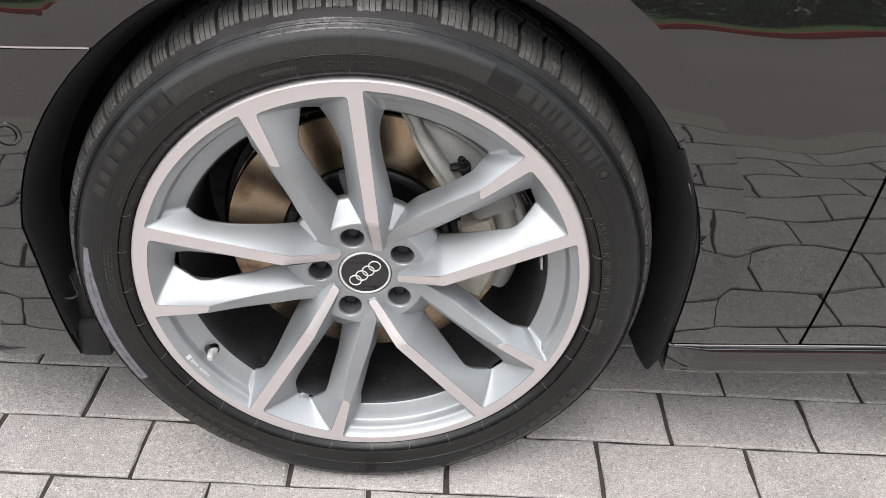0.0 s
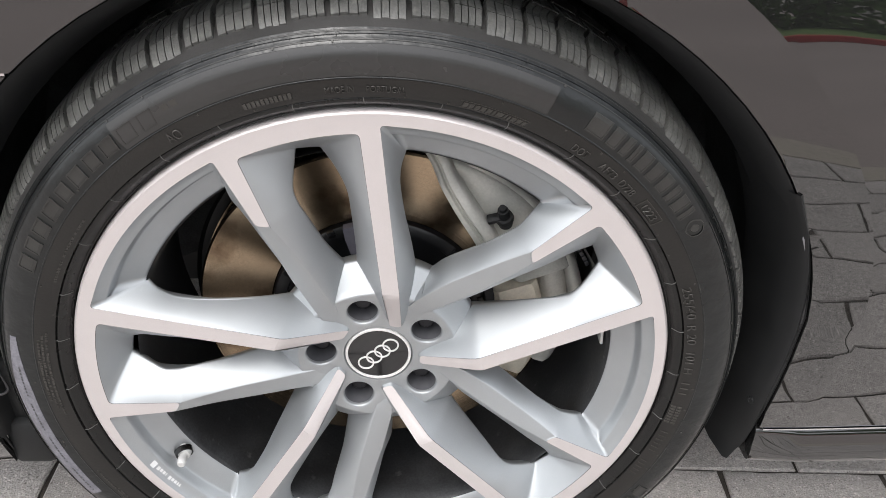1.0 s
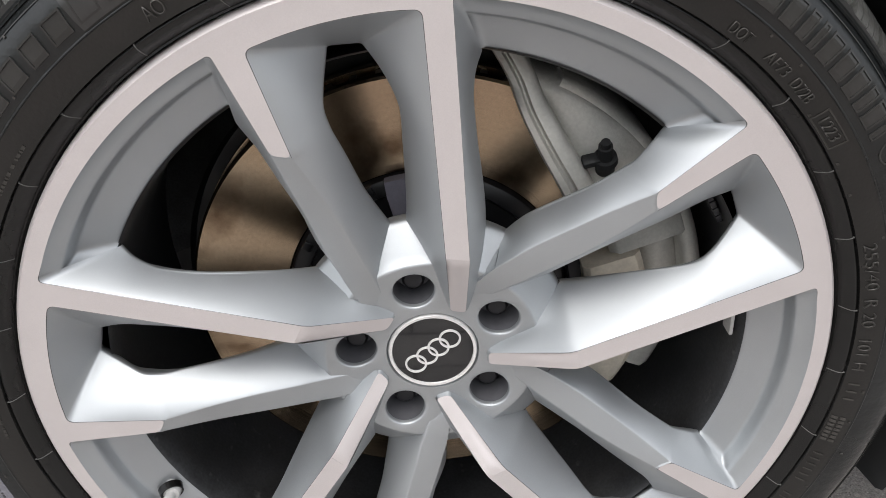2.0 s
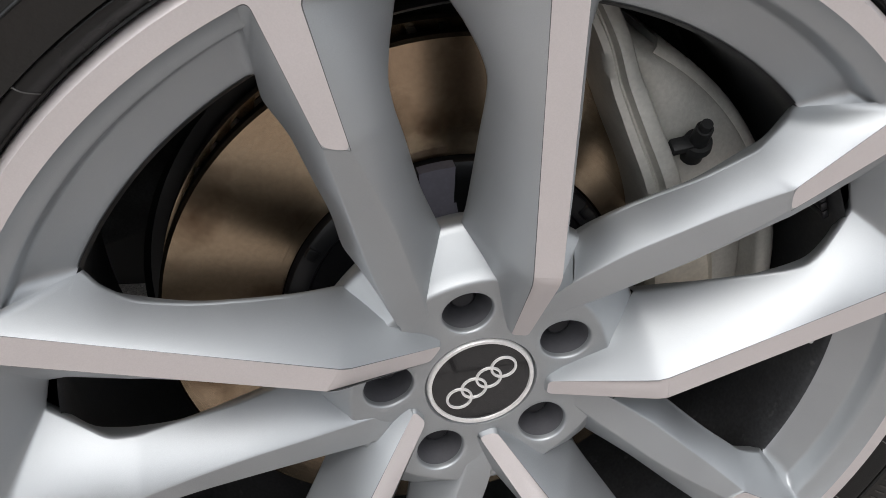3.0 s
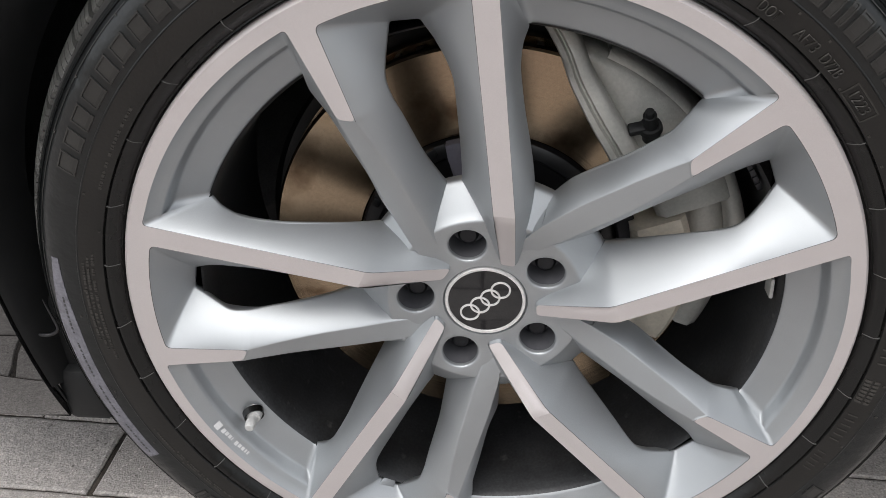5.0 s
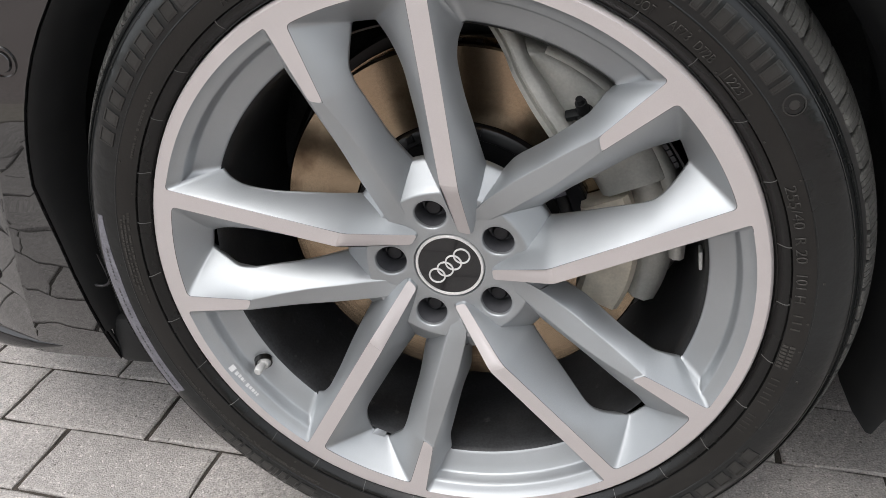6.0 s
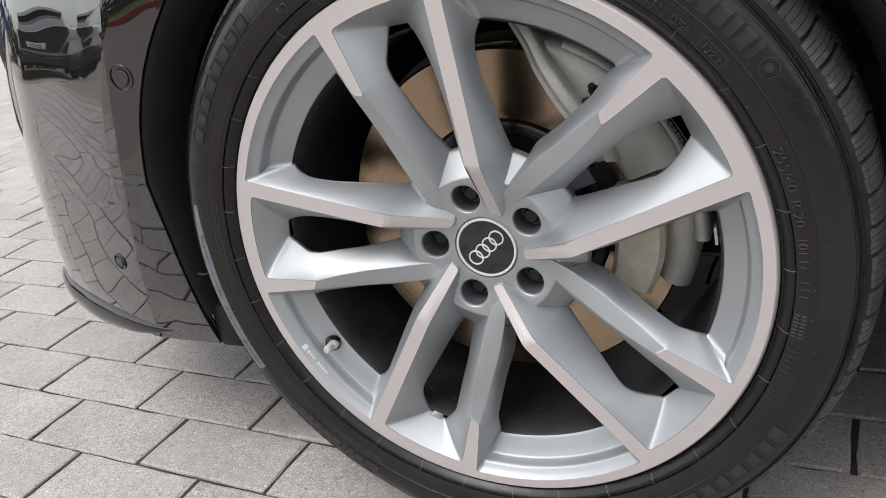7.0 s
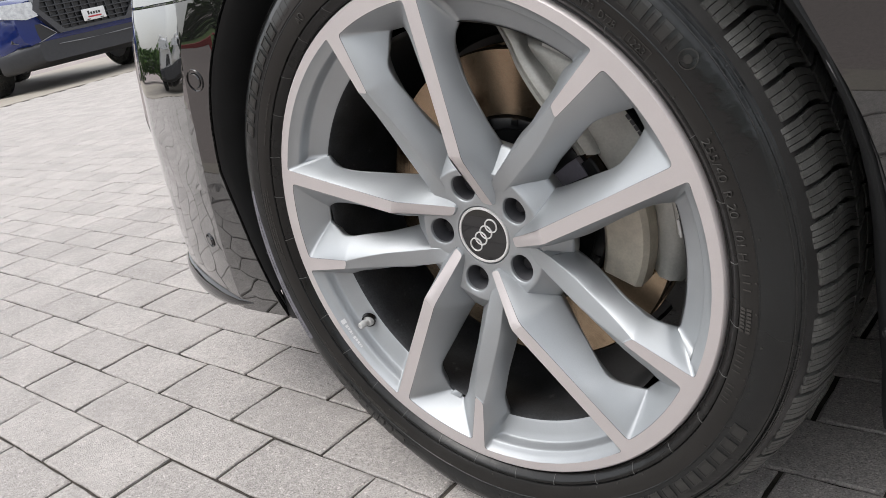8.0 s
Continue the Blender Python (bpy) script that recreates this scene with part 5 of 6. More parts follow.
pts = chain([(-0.98, 0.84), (-0.75, 0.94), (-0.40, 1.00), (0.0, 1.02), (0.40, 1.00), (0.60, 0.95), (1.30, 1.0)], 3)
rows = [[bm.verts.new((x, body_y(x, z) + (1.80 - 2 * body_y(x, z)) * t, z + dz)) for x, z in pts] for t, dz in ((0.0, 0.0), (0.02, 0.016), (0.12, 0.036), (0.3, 0.055), (0.5, 0.062), (0.7, 0.055), (0.88, 0.036), (0.98, 0.016), (1.0, 0.0))]
for r0, r1 in zip(rows, rows[1:]):
    for i in range(len(r0) - 1):
        bm.faces.new((r0[i], r0[i + 1], r1[i + 1], r1[i]))
part("bonnet", bm, black_paint, car, "glossy black bonnet", smooth=60)
# the far side, mirrored
for name, ob in (("front_bumper", bumper), ("front_wing", wing), ("front_door", door), ("side_skirt", skirt)):
    bm = bmesh.new()
    bm.from_mesh(ob.data)
    for v in bm.verts:
        v.co.y = 1.80 - v.co.y
    part(name, bm, ob.data.materials[0], car, smooth=40)
# upright dark rod and thin bright strip at the bumper's front corner
bm = bmesh.new()
line = [(corner_line(z) - 0.272 - 0.004 * math.sin((z - 0.34) * 40), z) for z in [0.455 + 0.010 * k for k in range(18)]]
tube(bm, [(x, body_y(x, z) + 0.003, z) for x, z in line], 0.006)
part("intake_edge", bm, gloss_black, bumper, "glossy black upright rod at the bumper's front corner", smooth=60)
bm = bmesh.new()
line = [(corner_line(z) - 0.262 - 0.004 * math.sin((z - 0.34) * 40), z) for z in [0.475 + 0.010 * k for k in range(14)]]
tube(bm, [(x, body_y(x, z), z) for x, z in line], 0.0028)
part("intake_strip", bm, chrome, bumper, "thin bright upright strip at the bumper's front corner", smooth=60)


# ---------------------------------------------------------------- paving and ground


def stone_shader(name, base, pale, dark):
    """Concrete with grains of stone in it: pale and dark specks, fine sand and soft stains."""
    m = bpy.data.materials.new(name)
    m.use_nodes = True
    n, l = m.node_tree.nodes, m.node_tree.links
    b = n["Principled BSDF"]
    b.inputs["Roughness"].default_value = 0.8
    b.inputs["Specular IOR Level"].default_value = 0.4
    geo, info = n.new("ShaderNodeNewGeometry"), n.new("ShaderNodeObjectInfo")

    def noise(scale, detail, lo, hi):
        t, r = n.new("ShaderNodeTexNoise"), n.new("ShaderNodeMapRange")
        t.inputs["Scale"].default_value, t.inputs["Detail"].default_value = scale, detail
        r.inputs["From Min"].default_value, r.inputs["From Max"].default_value = 0.3, 0.7
        r.inputs["To Min"].default_value, r.inputs["To Max"].default_value = lo, hi
        l.new(geo.outputs["Position"], t.inputs["Vector"])
        l.new(t.outputs["Fac"], r.inputs["Value"])
        return t.outputs["Fac"], r.outputs["Result"]

    def times(a, c):
        k = n.new("ShaderNodeMath")
        k.operation = "MULTIPLY"
        l.new(a, k.inputs[0])
        l.new(c, k.inputs[1])
        return k.outputs[0]

    def specks(scale, size, share):
        v, r, pick, gate = n.new("ShaderNodeTexVoronoi"), n.new("ShaderNodeMapRange"), n.new("ShaderNodeSeparateColor"), n.new("ShaderNodeMath")
        v.inputs["Scale"].default_value = scale
        l.new(geo.outputs["Position"], v.inputs["Vector"])
        r.inputs["From Min"].default_value, r.inputs["From Max"].default_value = size, size * 0.7
        l.new(v.outputs["Distance"], r.inputs["Value"])
        l.new(v.outputs["Color"], pick.inputs["Color"])
        gate.operation = "LESS_THAN"
        gate.inputs[1].default_value = share
        l.new(pick.outputs["Red"], gate.inputs[0])
        return times(r.outputs["Result"], gate.outputs[0])

    _, big = noise(7.0, 4.0, 0.90, 1.10)
    grain, sand = noise(430.0, 6.0, 0.66, 1.34)
    _, mid = noise(130.0, 5.0, 0.86, 1.14)
    each = n.new("ShaderNodeMapRange")
    each.inputs["To Min"].default_value, each.inputs["To Max"].default_value = 0.93, 1.07
    l.new(info.outputs["Random"], each.inputs["Value"])
    island = n.new("ShaderNodeMapRange")
    island.inputs["To Min"].default_value, island.inputs["To Max"].default_value = 0.94, 1.06
    l.new(geo.outputs["Random Per Island"], island.inputs["Value"])
    gain = times(times(times(big, sand), times(each.outputs["Result"], island.outputs["Result"])), mid)
    mix = n.new("ShaderNodeVectorMath")
    mix.operation = "SCALE"
    mix.inputs[0].default_value = base
    l.new(gain, mix.inputs["Scale"])
    colour = mix.outputs[0]
    for tone, fac in ((pale, specks(240.0, 0.32, 0.17)), (dark, specks(300.0, 0.30, 0.11)), (pale, specks(110.0, 0.24, 0.13)), (dark, specks(85.0, 0.17, 0.13))):
        k = n.new("ShaderNodeMix")
        k.data_type = "RGBA"
        l.new(fac, k.inputs["Factor"])
        l.new(colour, k.inputs["A"])
        k.inputs["B"].default_value = (*tone, 1)
        colour = k.outputs["Result"]
    l.new(colour, b.inputs["Base Color"])
    bump = n.new("ShaderNodeBump")
    bump.inputs["Strength"].default_value, bump.inputs["Distance"].default_value = 1.0, 0.0019
    l.new(grain, bump.inputs["Height"])
    l.new(bump.outputs["Normal"], b.inputs["Normal"])
    return m


paver_mat = stone_shader("grey_concrete_paver", (0.412, 0.384, 0.363), (0.62, 0.575, 0.55), (0.18, 0.165, 0.15))
joint_mat = shader("joint_sand", (0.046, 0.039, 0.032), 0.95, vary=0.5, scale=30, fine=0.35, fine_scale=500, bump=0.002, bump_scale=300)
concrete_mat = shader("pale_concrete", (0.36, 0.325, 0.275), 0.9, vary=0.08, scale=0.8, fine=0.08, fine_scale=60)
asphalt_mat = shader("brown_grey_asphalt", (0.30, 0.255, 0.238), 0.9, vary=0.10, scale=0.7, fine=0.15, fine_scale=80)
kerb_red = shader("red_painted_kerb", (0.42, 0.035, 0.03), 0.6, vary=0.15, scale=3)
soil_mat = shader("grass_soil", (0.10, 0.17, 0.04), 0.95, vary=0.3, scale=3)
leaf_mat = shader("hedge_leaves", (0.070, 0.135, 0.036), 0.8, spec=0.1, vary=0.35, scale=2.5, fine=0.3, fine_scale=30, tint=((0.14, 0.17, 0.06), 4, 0.60))
bark_mat = shader("tree_bark", (0.09, 0.07, 0.055), 0.9, vary=0.3, scale=10)

bm = bmesh.new()
E = 900.0
bmesh.ops.create_grid(bm, x_segments=8, y_segments=8, size=E)
ground = link_mesh("ground", bm, asphalt_mat, smooth=0, at=(0, 0, GROUND - 0.016))
tagged(ground, "brown-grey asphalt drive round the paved lot", "ground", kind="structure")

PAVE_X0, PAVE_X1, PAVE_Y0, PAVE_Y1 = -9.7, 4.5, -0.967, 9.5
ROW, LONG, SLANT = 0.1128, 0.2325, -0.040
slanted = Matrix(((1, 0, 0, 0), (SLANT, 1, 0, 0), (0, 0, 1, 0), (0, 0, 0, 1)))
bm = bmesh.new()
add_box(bm, PAVE_X0, PAVE_X1, PAVE_Y0, PAVE_Y1, -0.014, -0.0045, m=slanted)
pavement = link_mesh("pavement", bm, joint_mat, smooth=0, at=(0, 0, GROUND))
tagged(pavement, "grey concrete block paving laid in running bond", "paving", kind="structure")
bm = bmesh.new()
add_box(bm, PAVE_X0 - 0.02, PAVE_X1, PAVE_Y0 - 0.15, PAVE_Y0, -0.014, 0.002, bevel=0.004, m=slanted)
o = link_mesh("pavement_edge", bm, concrete_mat, smooth=0, at=(0, 0, GROUND))
tagged(o, "pale concrete edging strip beside the block paving", "kerb", kind="structure")
bm = bmesh.new()
add_box(bm, -16.5, PAVE_X0 - 0.03, -1.1, 12.0, -0.014, -0.001)
o = link_mesh("concrete_lane", bm, concrete_mat, smooth=0, at=(0, 0, GROUND))
tagged(o, "pale beige concrete lane past the paved lot", "road", kind="structure")
bm = bmesh.new()
add_box(bm, -40, 40, -8.3, -8.0, -0.02, 0.14, bevel=0.02)
o = link_mesh("kerb", bm, kerb_red, smooth=0, at=(0, 0, GROUND))
tagged(o, "red painted kerb along the drive", "kerb", kind="structure")
bm = bmesh.new()
add_box(bm, -40, 40, -40, -8.31, -0.02, 0.11)
o = link_mesh("verge", bm, soil_mat, smooth=0, at=(0, 0, GROUND))
tagged(o, "grass verge behind the red kerb", "grass", kind="structure")


def leaf_cloud(name, clumps, count, size, seed, mat):
    """Many small bent leaves scattered through a set of ellipsoids."""
    rnd = random.Random(seed)
    verts, faces = [], []
    weights = [c[1][0] * c[1][1] + c[1][2] * c[1][0] for c in clumps]
    for _ in range(count):
        (cx, cy, cz), (ax, ay, az) = rnd.choices(clumps, weights)[0]
        v = Vector((rnd.gauss(0, 1), rnd.gauss(0, 1), rnd.gauss(0, 1))).normalized()
        k = rnd.uniform(0.6, 1.05)
        p = Vector((cx + v.x * ax * k, cy + v.y * ay * k, cz + v.z * az * k))
        u = Vector((rnd.gauss(0, 1), rnd.gauss(0, 1), rnd.gauss(0, 1))).normalized()
        w = u.orthogonal().normalized()
        s = size * rnd.uniform(0.6, 1.4)
        n0 = len(verts)
        verts += [p - u * s, p + w * s * 0.45 + u * 0.1 * s, p + u * s, p - w * s * 0.45]
        faces += [(n0, n0 + 1, n0 + 2, n0 + 3)]
    me = bpy.data.meshes.new(name)
    me.from_pydata(verts, [], faces)
    me.materials.append(mat)
    return new(name, me)


hedge = leaf_cloud("hedge", [((x * 1.5 - 24, -12.5 + 0.3 * math.sin(x * 2.1), 0.9), (1.3, 0.9, 0.95 + 0.2 * math.sin(x * 1.3))) for x in range(34)], 30000, 0.13, 3, leaf_mat)
tagged(hedge, "clipped green hedge behind the red kerb", "hedge", kind="stuff")
hedge = leaf_cloud("hedge", [((-18.5 + 0.3 * math.sin(y * 1.7), y * 1.3 - 6, 0.75), (0.9, 1.1, 0.80 + 0.35 * math.sin(y * 1.9))) for y in range(10)], 9000, 0.11, 4, leaf_mat)
tagged(hedge, "loose green shrubs beyond the concrete lane", "hedge", kind="stuff")
for k, (x, y, h) in enumerate(((-17, -19, 8), (-9, -20, 9.5), (-2, -19.5, 8.5), (5, -20, 10), (12, -19, 8), (20, -20, 9))):
    tree = empty("tree", (x, y, GROUND))
    tagged(tree, "leafy green tree beyond the drive", "tree", group="trees beyond the drive")
    bm = bmesh.new()
    bmesh.ops.create_cone(bm, cap_ends=True, segments=10, radius1=0.20, radius2=0.10, depth=h * 0.6, matrix=Matrix.Translation((0, 0, h * 0.3)))
    rnd = random.Random(50 + k)
    for i in range(7):
        d = Matrix.Translation((0, 0, h * (0.35 + 0.04 * i))) @ Matrix.Rotation(rnd.uniform(0, 6.28), 4, "Z") @ Matrix.Rotation(radians(rnd.uniform(35, 60)), 4, "Y")
        bmesh.ops.create_cone(bm, cap_ends=True, segments=6, radius1=0.07, radius2=0.02, depth=h * 0.34, matrix=d @ Matrix.Translation((0, 0, h * 0.17)))
    part("trunk", bm, bark_mat, tree)
    clumps = [((rnd.gauss(0, h * 0.14), rnd.gauss(0, h * 0.14), h * rnd.uniform(0.48, 0.95)), (h * 0.16, h * 0.16, h * 0.11)) for _ in range(14)]
    crown = leaf_cloud("crown", clumps, 4500, 0.20, 80 + k, leaf_mat)
    crown.parent = tree


# ---------------------------------------------------------------- a car parked across the lane
blue_paint = shader("blue_car_paint", (0.010, 0.026, 0.16), 0.15, 0.3, coat=0.8, vary=0.05)
dark_grille = shader("dark_grille_plastic", (0.022, 0.022, 0.024), 0.4, vary=0.1)
grey_trim = shader("grey_bumper_trim", (0.038, 0.039, 0.043), 0.4, 0.2, vary=0.1)
plate_white = shader("plate_white", (0.75, 0.75, 0.74), 0.4, vary=0.04)
plate_red = shader("plate_red", (0.45, 0.03, 0.04), 0.4, vary=0.04)
plate_dark = shader("plate_dark", (0.03, 0.03, 0.03), 0.4, vary=0.04)
edge_metal = shader("satin_edge_metal", (0.30, 0.30, 0.31), 0.35, 0.8, vary=0.1)
# whitened so that the headlight also shows the sky mirrored in the bonnet
lamp_glass = shader("headlamp_and_bonnet_gleam", (0.75, 0.77, 0.80), 0.1, 0.5, coat=0.8, vary=0.2, scale=30)

white_paint = shader("white_car_paint", (0.72, 0.72, 0.71), 0.2, coat=0.8, vary=0.03)
frame_grey = shader("dark_frame_plastic", (0.060, 0.061, 0.066), 0.32, 0.2, vary=0.1)
cabin_glass = shader("dark_cabin_glass", (0.012, 0.013, 0.014), 0.06, coat=0.5, vary=0.05)


def shell(bm, rows, mat=0):
    """Skins closed cross-sections given as lists of points."""
    rings = [[bm.verts.new(p) for p in r] for r in rows]
    for a, b in zip(rings, rings[1:]):
        for i in range(len(a)):
            j = (i + 1) % len(a)
            bm.faces.new((a[i], a[j], b[j], b[i])).material_index = mat
    bm.faces.new(rings[0])
    bm.faces.new(rings[-1][::-1])


def section(x, half, low, high, round_):
    out = []
    for sy, sz, a0 in ((1, 1, 0), (-1, 1, 90), (-1, -1, 180), (1, -1, 270)):
        for k in range(4):
            a = radians(a0 + k * 30)
            out.append((x, sy * (half - round_) + round_ * math.cos(a), (high - round_ if sz > 0 else low + round_) + round_ * math.sin(a)))
    return out


# the rest of the black car, plain, behind its front door
def along(x, half, low, high, round_):
    return [(px, py + 0.90, pz) for px, py, pz in section(x, half, low, high, round_)]


bm = bmesh.new()
shell(bm, [along(1.302, 0.86, 0.20, 0.99, 0.10), along(2.2, 0.88, 0.20, 1.00, 0.10), along(3.2, 0.87, 0.24, 1.02, 0.12), along(3.75, 0.80, 0.32, 1.00, 0.16), along(3.9, 0.66, 0.45, 0.92, 0.18)])
part("rear_body", bm, black_paint, car, "plain glossy black rear of the car", smooth=50)
bm = bmesh.new()
shell(bm, [along(0.55, 0.72, 0.97, 1.03, 0.02), along(1.35, 0.62, 0.98, 1.40, 0.12), along(2.2, 0.60, 0.98, 1.43, 0.14), along(3.0, 0.58, 0.98, 1.34, 0.12), along(3.6, 0.64, 0.96, 1.03, 0.02)])
part("cabin", bm, gloss_black, car, "dark glass cabin", smooth=50)
for wx, wy in ((0.0, 1.66), (2.93, 0.14), (2.93, 1.66)):
    bm = bmesh.new()
    add_ring(bm, [(0.0, -0.03), (0.27, -0.04), (0.30, -0.125), (0.355, -0.115), (0.364, -0.06), (0.364, 0.06), (0.355, 0.115), (0.30, 0.125), (0.27, 0.04), (0.0, 0.03)], 48)
    bmesh.ops.remove_doubles(bm, verts=bm.verts[:], dist=1e-5)
    for v in bm.verts:
        v.co.z = max(v.co.z, GROUND - HUB[2] + 0.0005)
    part("other_wheel", bm, rubber, car, "plain dark wheel", at=(wx, wy, HUB[2]))

def slab(bm, pts, x_front, x_back, sy=1.0, sweep=0.0, shrink=1.0):
    """A plate seen from the front, given by its corners (y, z); sweep: how far it falls back towards the side."""
    at = lambda y, x: x - sweep * max(0.0, y - 0.55)  # noqa: E731
    f0 = [bm.verts.new((at(y, x_front), sy * y * shrink, z)) for y, z in pts]
    f1 = [bm.verts.new((at(y, x_back), sy * y, z)) for y, z in pts]
    bm.faces.new(f0)
    for i in range(len(pts)):
        j = (i + 1) % len(pts)
        bm.faces.new((f0[i], f0[j], f1[j], f1[i]))


def band(bm, pts, width, x_front, x_back, sy=1.0, sweep=0.0, closed=True):
    """A raised edge of some width round a plate."""
    at = lambda y, x: x - sweep * max(0.0, y - 0.55)  # noqa: E731
    c = Vector((sum(p[0] for p in pts) / len(pts), sum(p[1] for p in pts) / len(pts)))
    out = [tuple(Vector(p) + (Vector(p) - c).normalized() * width) for p in pts]
    n = len(pts)
    for i in range(n if closed else n - 1):
        j = (i + 1) % n
        quad = [pts[i], pts[j], out[j], out[i]]
        vs = [bm.verts.new((at(y, x_front), sy * y, z)) for y, z in quad]
        bm.faces.new(vs)
        ws = [bm.verts.new((at(y, x_back), sy * y, z)) for y, z in quad]
        for a, b in ((0, 1), (2, 3)):
            bm.faces.new((vs[a], vs[b], ws[b], ws[a]))


def parked_suv(paint, label, body_label, place):
    suv = empty("parked_car")
    tagged(suv, label, "car", group="cars parked across the lane")
    bm = bmesh.new()
    shell(bm, [section(-4.6, 0.90, 0.45, 1.15, 0.15), section(-4.2, 0.98, 0.35, 1.25, 0.12), section(-1.4, 1.0, 0.34, 1.16, 0.12), section(-0.55, 0.99, 0.36, 1.13, 0.14), section(-0.20, 0.96, 0.46, 1.10, 0.16), section(-0.03, 0.88, 0.52, 1.05, 0.18)])
    part("body", bm, paint, suv, body_label, smooth=50)
    bm = bmesh.new()
    shell(bm, [section(-4.4, 0.62, 1.1, 1.55, 0.2), section(-3.6, 0.72, 1.1, 1.66, 0.2), section(-2.1, 0.72, 1.1, 1.66, 0.2), section(-1.05, 0.66, 1.0, 1.16, 0.05)])
    part("cabin", bm, cabin_glass, suv, "dark glass cabin", smooth=50)
    bm = bmesh.new()
    shell(bm, [section(-4.0, 0.60, 1.60, 1.71, 0.05), section(-3.4, 0.66, 1.64, 1.75, 0.05), section(-2.2, 0.66, 1.64, 1.75, 0.05), section(-1.9, 0.60, 1.60, 1.68, 0.04)])
    part("roof", bm, paint, suv, smooth=50)
    outline = [(-0.40, 0.655), (0.40, 0.655), (0.61, 0.93), (0.56, 1.06), (-0.56, 1.06), (-0.61, 0.93)]
    bm = bmesh.new()
    slab(bm, outline, 0.01, -0.10)
    grille = part("grille", bm, dark_grille, suv, "dark angular grille")
    bm = bmesh.new()
    band(bm, outline, 0.075, 0.055, -0.06)
    part("grille_frame", bm, frame_grey, grille, "dark grey grille frame")
    for k in range(6):
        bm = bmesh.new()
        z = 0.70 + 0.062 * k
        w = 0.40 + 0.20 * min(1.0, (z - 0.655) / 0.27)
        add_box(bm, 0.01, 0.042, -w, w, z - 0.008, z + 0.008, bevel=0.003)
        part("slat", bm, grey_trim, grille)
    for k in range(11):
        bm = bmesh.new()
        y = -0.50 + 0.10 * k
        low = 0.665 + max(0.0, abs(y) - 0.40) * 1.3
        add_box(bm, 0.01, 0.034, y - 0.007, y + 0.007, low, 1.05, bevel=0.002)
        part("upright", bm, grey_trim, grille)
    bm = bmesh.new()
    shell(bm, [section(-0.50, 0.98, 0.24, 0.54, 0.07), section(-0.14, 0.93, 0.27, 0.55, 0.07), section(0.03, 0.74, 0.32, 0.56, 0.06)])
    bumper_ = part("lower_bumper", bm, grey_trim, suv, "dark grey lower bumper", smooth=40)
    bm = bmesh.new()
    tube(bm, [(0.045, -0.52, 0.500), (0.05, -0.25, 0.490), (0.052, 0.0, 0.488), (0.05, 0.25, 0.490), (0.045, 0.52, 0.500)], 0.014, 8)
    part("bumper_strip", bm, edge_metal, bumper_, "satin metal strip")
    for sy in (-1, 1):
        pts = [(0.50, 0.63), (0.63, 0.765), (0.89, 0.80), (0.94, 0.61), (0.73, 0.545)]
        bm = bmesh.new()
        slab(bm, pts, 0.025, -0.30, sy, 0.42)
        intake = part("air_intake", bm, dark_grille, suv, "dark side air intake")
        bm = bmesh.new()
        rim = [(0.040 - 0.42 * max(0.0, y - 0.55), sy * y, z) for y, z in (pts[1], pts[0], pts[4], pts[3])]
        for p0, p1 in zip(rim, rim[1:]):
            tube(bm, [p0, lerp(p0, p1, 0.33), lerp(p0, p1, 0.67), p1], 0.013, 6)
        part("intake_edge", bm, edge_metal, intake, "satin metal edge")
        bm = bmesh.new()
        slab(bm, [(0.65, 0.86), (0.67, 1.03), (1.00, 1.05), (1.01, 0.90), (0.78, 0.84)], 0.075, -0.35, sy, 0.22)
        part("headlight", bm, lamp_glass, suv, "clear silver headlight, widened to include the bonnet's sky gleam")
        bm = bmesh.new()
        add_box(bm, -1.55, -1.38, sy * 0.98 - 0.10, sy * 0.98 + 0.14, 1.10, 1.24, bevel=0.04)
        part("side_mirror", bm, paint, suv, smooth=50)
        for wx in (-0.95, -3.95):
            bm = bmesh.new()
            add_ring(bm, [(0.24, -0.11), (0.33, -0.12), (0.37, -0.09), (0.375, 0.0), (0.37, 0.09), (0.33, 0.12), (0.24, 0.11)], 32)
            o = part("road_wheel", bm, rubber, suv, "dark tyre")
            o.location = (wx, sy * 0.90, 0.372)
            bm = bmesh.new()
            add_ring(bm, [(0.0, -0.08), (0.05, -0.085), (0.20, -0.095), (0.245, -0.115), (0.245, 0.11), (0.0, 0.10)], 24)
            bmesh.ops.remove_doubles(bm, verts=bm.verts[:], dist=1e-5)
            part("rim", bm, silver, o)
    bm = bmesh.new()
    add_box(bm, 0.055, 0.068, -0.145, 0.145, 0.690, 0.830, bevel=0.004)
    plate = part("number_plate", bm, plate_white, suv, "white dealer plate with dark and red bars")
    bm = bmesh.new()
    for k in range(5):
        add_box(bm, 0.0675, 0.0695, -0.080 + 0.034 * k, -0.057 + 0.034 * k, 0.757, 0.787 + (0.015 if k == 0 else 0.0))
    part("plate_print", bm, plate_dark, plate, smooth=0)
    bm = bmesh.new()
    add_box(bm, 0.0675, 0.0695, -0.085, 0.085, 0.722, 0.740)
    part("plate_stripe", bm, plate_red, plate, smooth=0)
    for k in (-1, 1):
        bm = bmesh.new()
        add_box(bm, 0.0675, 0.0700, 0.085 * k - 0.022, 0.085 * k + 0.022, 0.697, 0.707)
        part("plate_clip", bm, plate_dark, plate, smooth=0)
    suv.matrix_basis = place @ Matrix.Diagonal((1.2, 1.2, 1.08, 1))


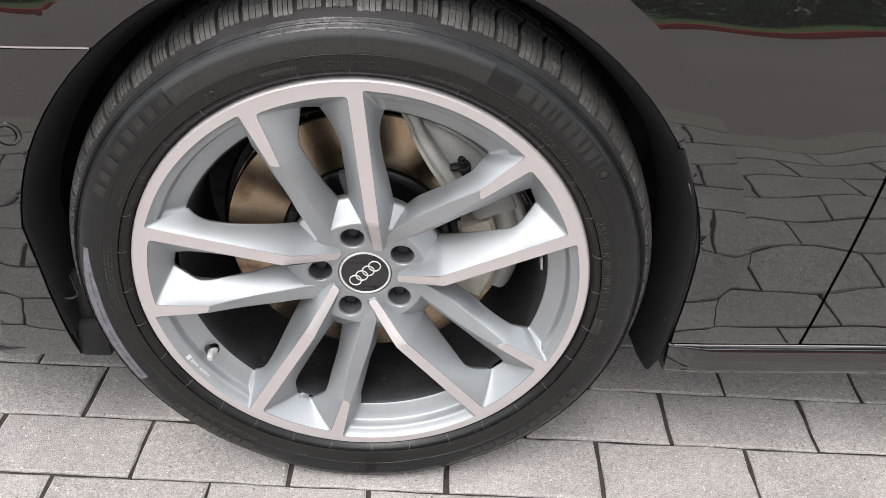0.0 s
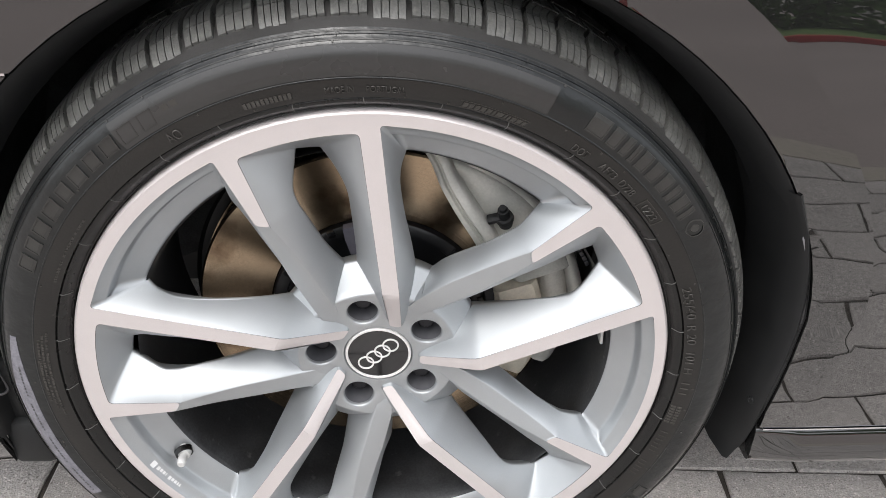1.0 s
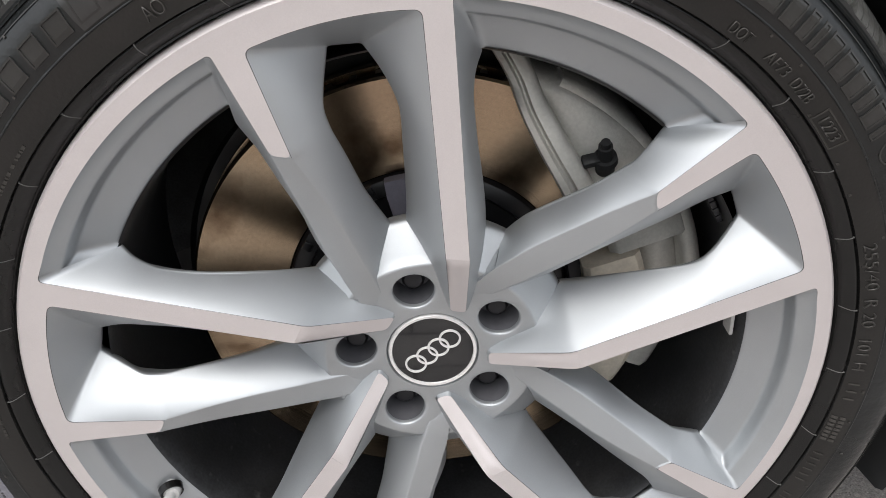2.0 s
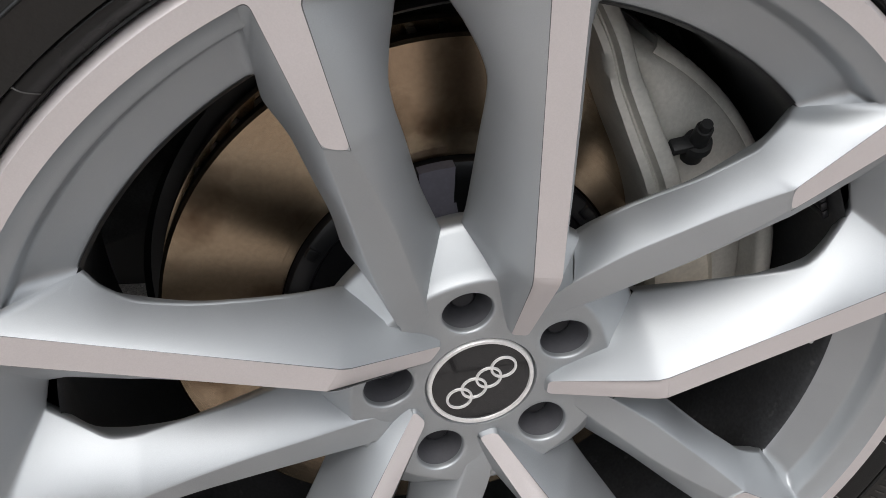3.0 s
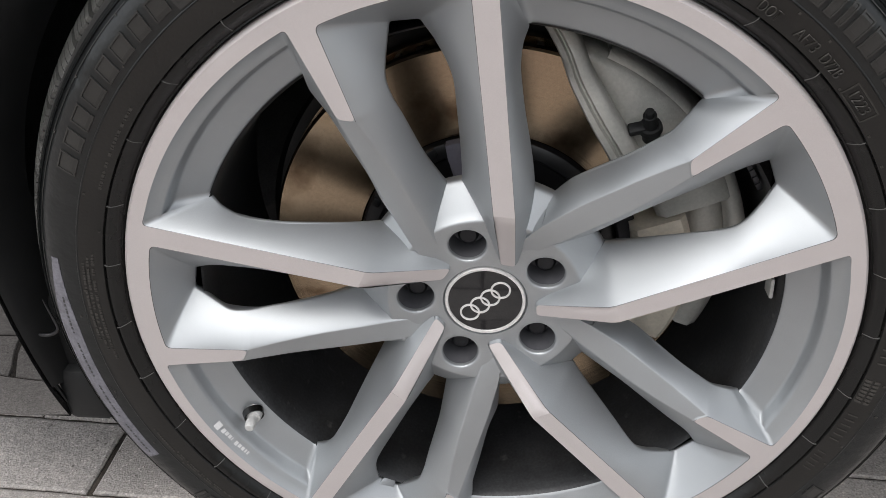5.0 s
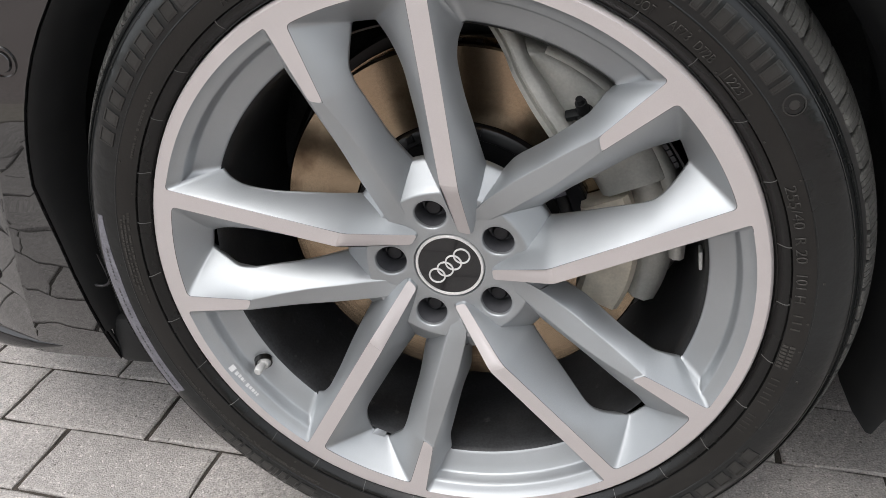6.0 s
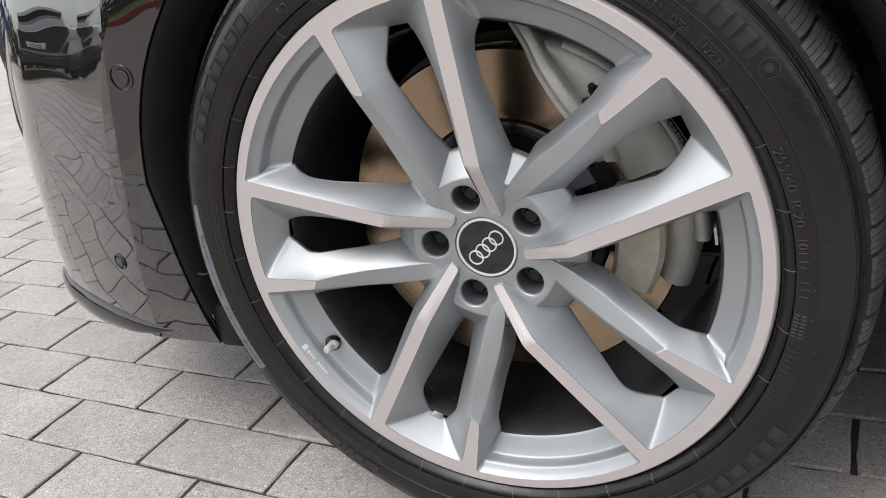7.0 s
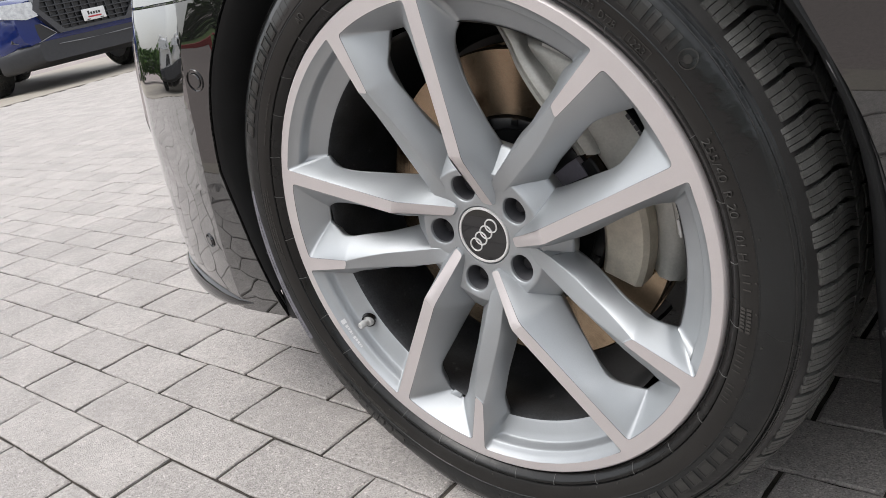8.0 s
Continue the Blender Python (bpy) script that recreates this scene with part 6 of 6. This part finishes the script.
parked_suv(blue_paint, "blue SUV with a dark grille parked across the lane", "glossy blue body", Matrix.Translation((-10.45, 5.42, GROUND)) @ Matrix.Rotation(radians(3), 4, "Z"))
parked_suv(white_paint, "white SUV with a dark grille parked across the lane", "glossy white body", Matrix.Translation((-10.9, -0.55, GROUND)) @ Matrix.Rotation(radians(3), 4, "Z"))


# ---------------------------------------------------------------- single paving blocks
JOINT = 0.0058


def block_mesh(seed):
    rnd = random.Random(seed)
    bm = bmesh.new()
    lx, ly = (LONG - JOINT) / 2, (ROW - 0.0030) / 2
    rim = [(u, -1) for u in (-1, -0.78, -0.55, -0.3, -0.08, 0.15, 0.4, 0.62, 0.84)] + [(1, v) for v in (-1, -0.4, 0.25)] + [(u, 1) for u in (1, 0.8, 0.55, 0.3, 0.05, -0.2, -0.45, -0.7)] + [(-1, v) for v in (1, 0.35, -0.3)]
    low, mid, top = [], [], []
    for sx, sy in rim:
        ex, ey = sx * lx, sy * ly
        wx, wy = rnd.uniform(-0.0022, 0.0012), rnd.uniform(-0.0012, 0.0005)
        if abs(sx) == 1:
            ex += sx * wx
        if abs(sy) == 1:
            ey += sy * wy
        c = rnd.uniform(0.0012, 0.0040) * (1.7 if abs(sx) == abs(sy) == 1 else 1.0)
        low.append(bm.verts.new((ex, ey, -0.012)))
        mid.append(bm.verts.new((ex, ey, -rnd.uniform(0.0014, 0.0028))))
        top.append(bm.verts.new((ex - (sx * c if abs(sx) == 1 else 0), ey - (sy * c if abs(sy) == 1 else 0), rnd.uniform(-0.0003, 0.0002))))
    for a, b in ((low, mid), (mid, top)):
        for i in range(len(rim)):
            k = (i + 1) % len(rim)
            bm.faces.new((a[i], a[k], b[k], b[i]))
    bm.faces.new(top)
    bmesh.ops.recalc_face_normals(bm, faces=bm.faces[:])
    me = bpy.data.meshes.new("paving_block")
    bm.to_mesh(me)
    bm.free()
    me.materials.append(paver_mat)
    return me


kinds = [block_mesh(s) for s in range(10)]
rnd = random.Random(11)
turn = math.atan(SLANT)
spots = []
for j in range(-9, 90):
    for i in range(-50, 25):
        first = -0.344 if j % 2 else -0.4565
        u, v = first + LONG * (i + 0.5), 0.048 + ROW * (j + 0.5)
        x, y = u - math.sin(turn) * (v - 0.048), v + SLANT * u
        if PAVE_X0 + 0.10 < x < PAVE_X1 - 0.10 and v < PAVE_Y1 - 0.06:
            spots.append((math.hypot(x + 0.45, (y + 0.05) * 1.6), x, y))
spots.sort()
for k, (_, x, y) in enumerate(spots[:300]):
    o = new("paving_block", kinds[rnd.randrange(10)])
    o.parent = pavement
    o.matrix_basis = pose(x + rnd.uniform(-0.0008, 0.0008), y + rnd.uniform(-0.0008, 0.0008), rnd.uniform(-0.0007, 0.0005), rnd.uniform(-0.25, 0.25), rnd.uniform(-0.15, 0.15), math.degrees(turn) + rnd.uniform(-0.25, 0.25) + (180 if rnd.random() < 0.5 else 0))
verts, faces = [], []
for _, x, y in spots[300:]:
    me = kinds[rnd.randrange(10)]
    m = pose(x, y, rnd.uniform(-0.0007, 0.0005), rnd.uniform(-0.25, 0.25), rnd.uniform(-0.15, 0.15), math.degrees(turn))
    n0 = len(verts)
    verts += [m @ v.co for v in me.vertices]
    faces += [[n0 + i for i in p.vertices] for p in me.polygons]
me = bpy.data.meshes.new("paving_blocks")
me.from_pydata(verts, [], faces)
me.materials.append(paver_mat)
o = new("paving_blocks", me)
o.parent = pavement
tagged(o, "grey paving blocks farther off", kind="stuff")
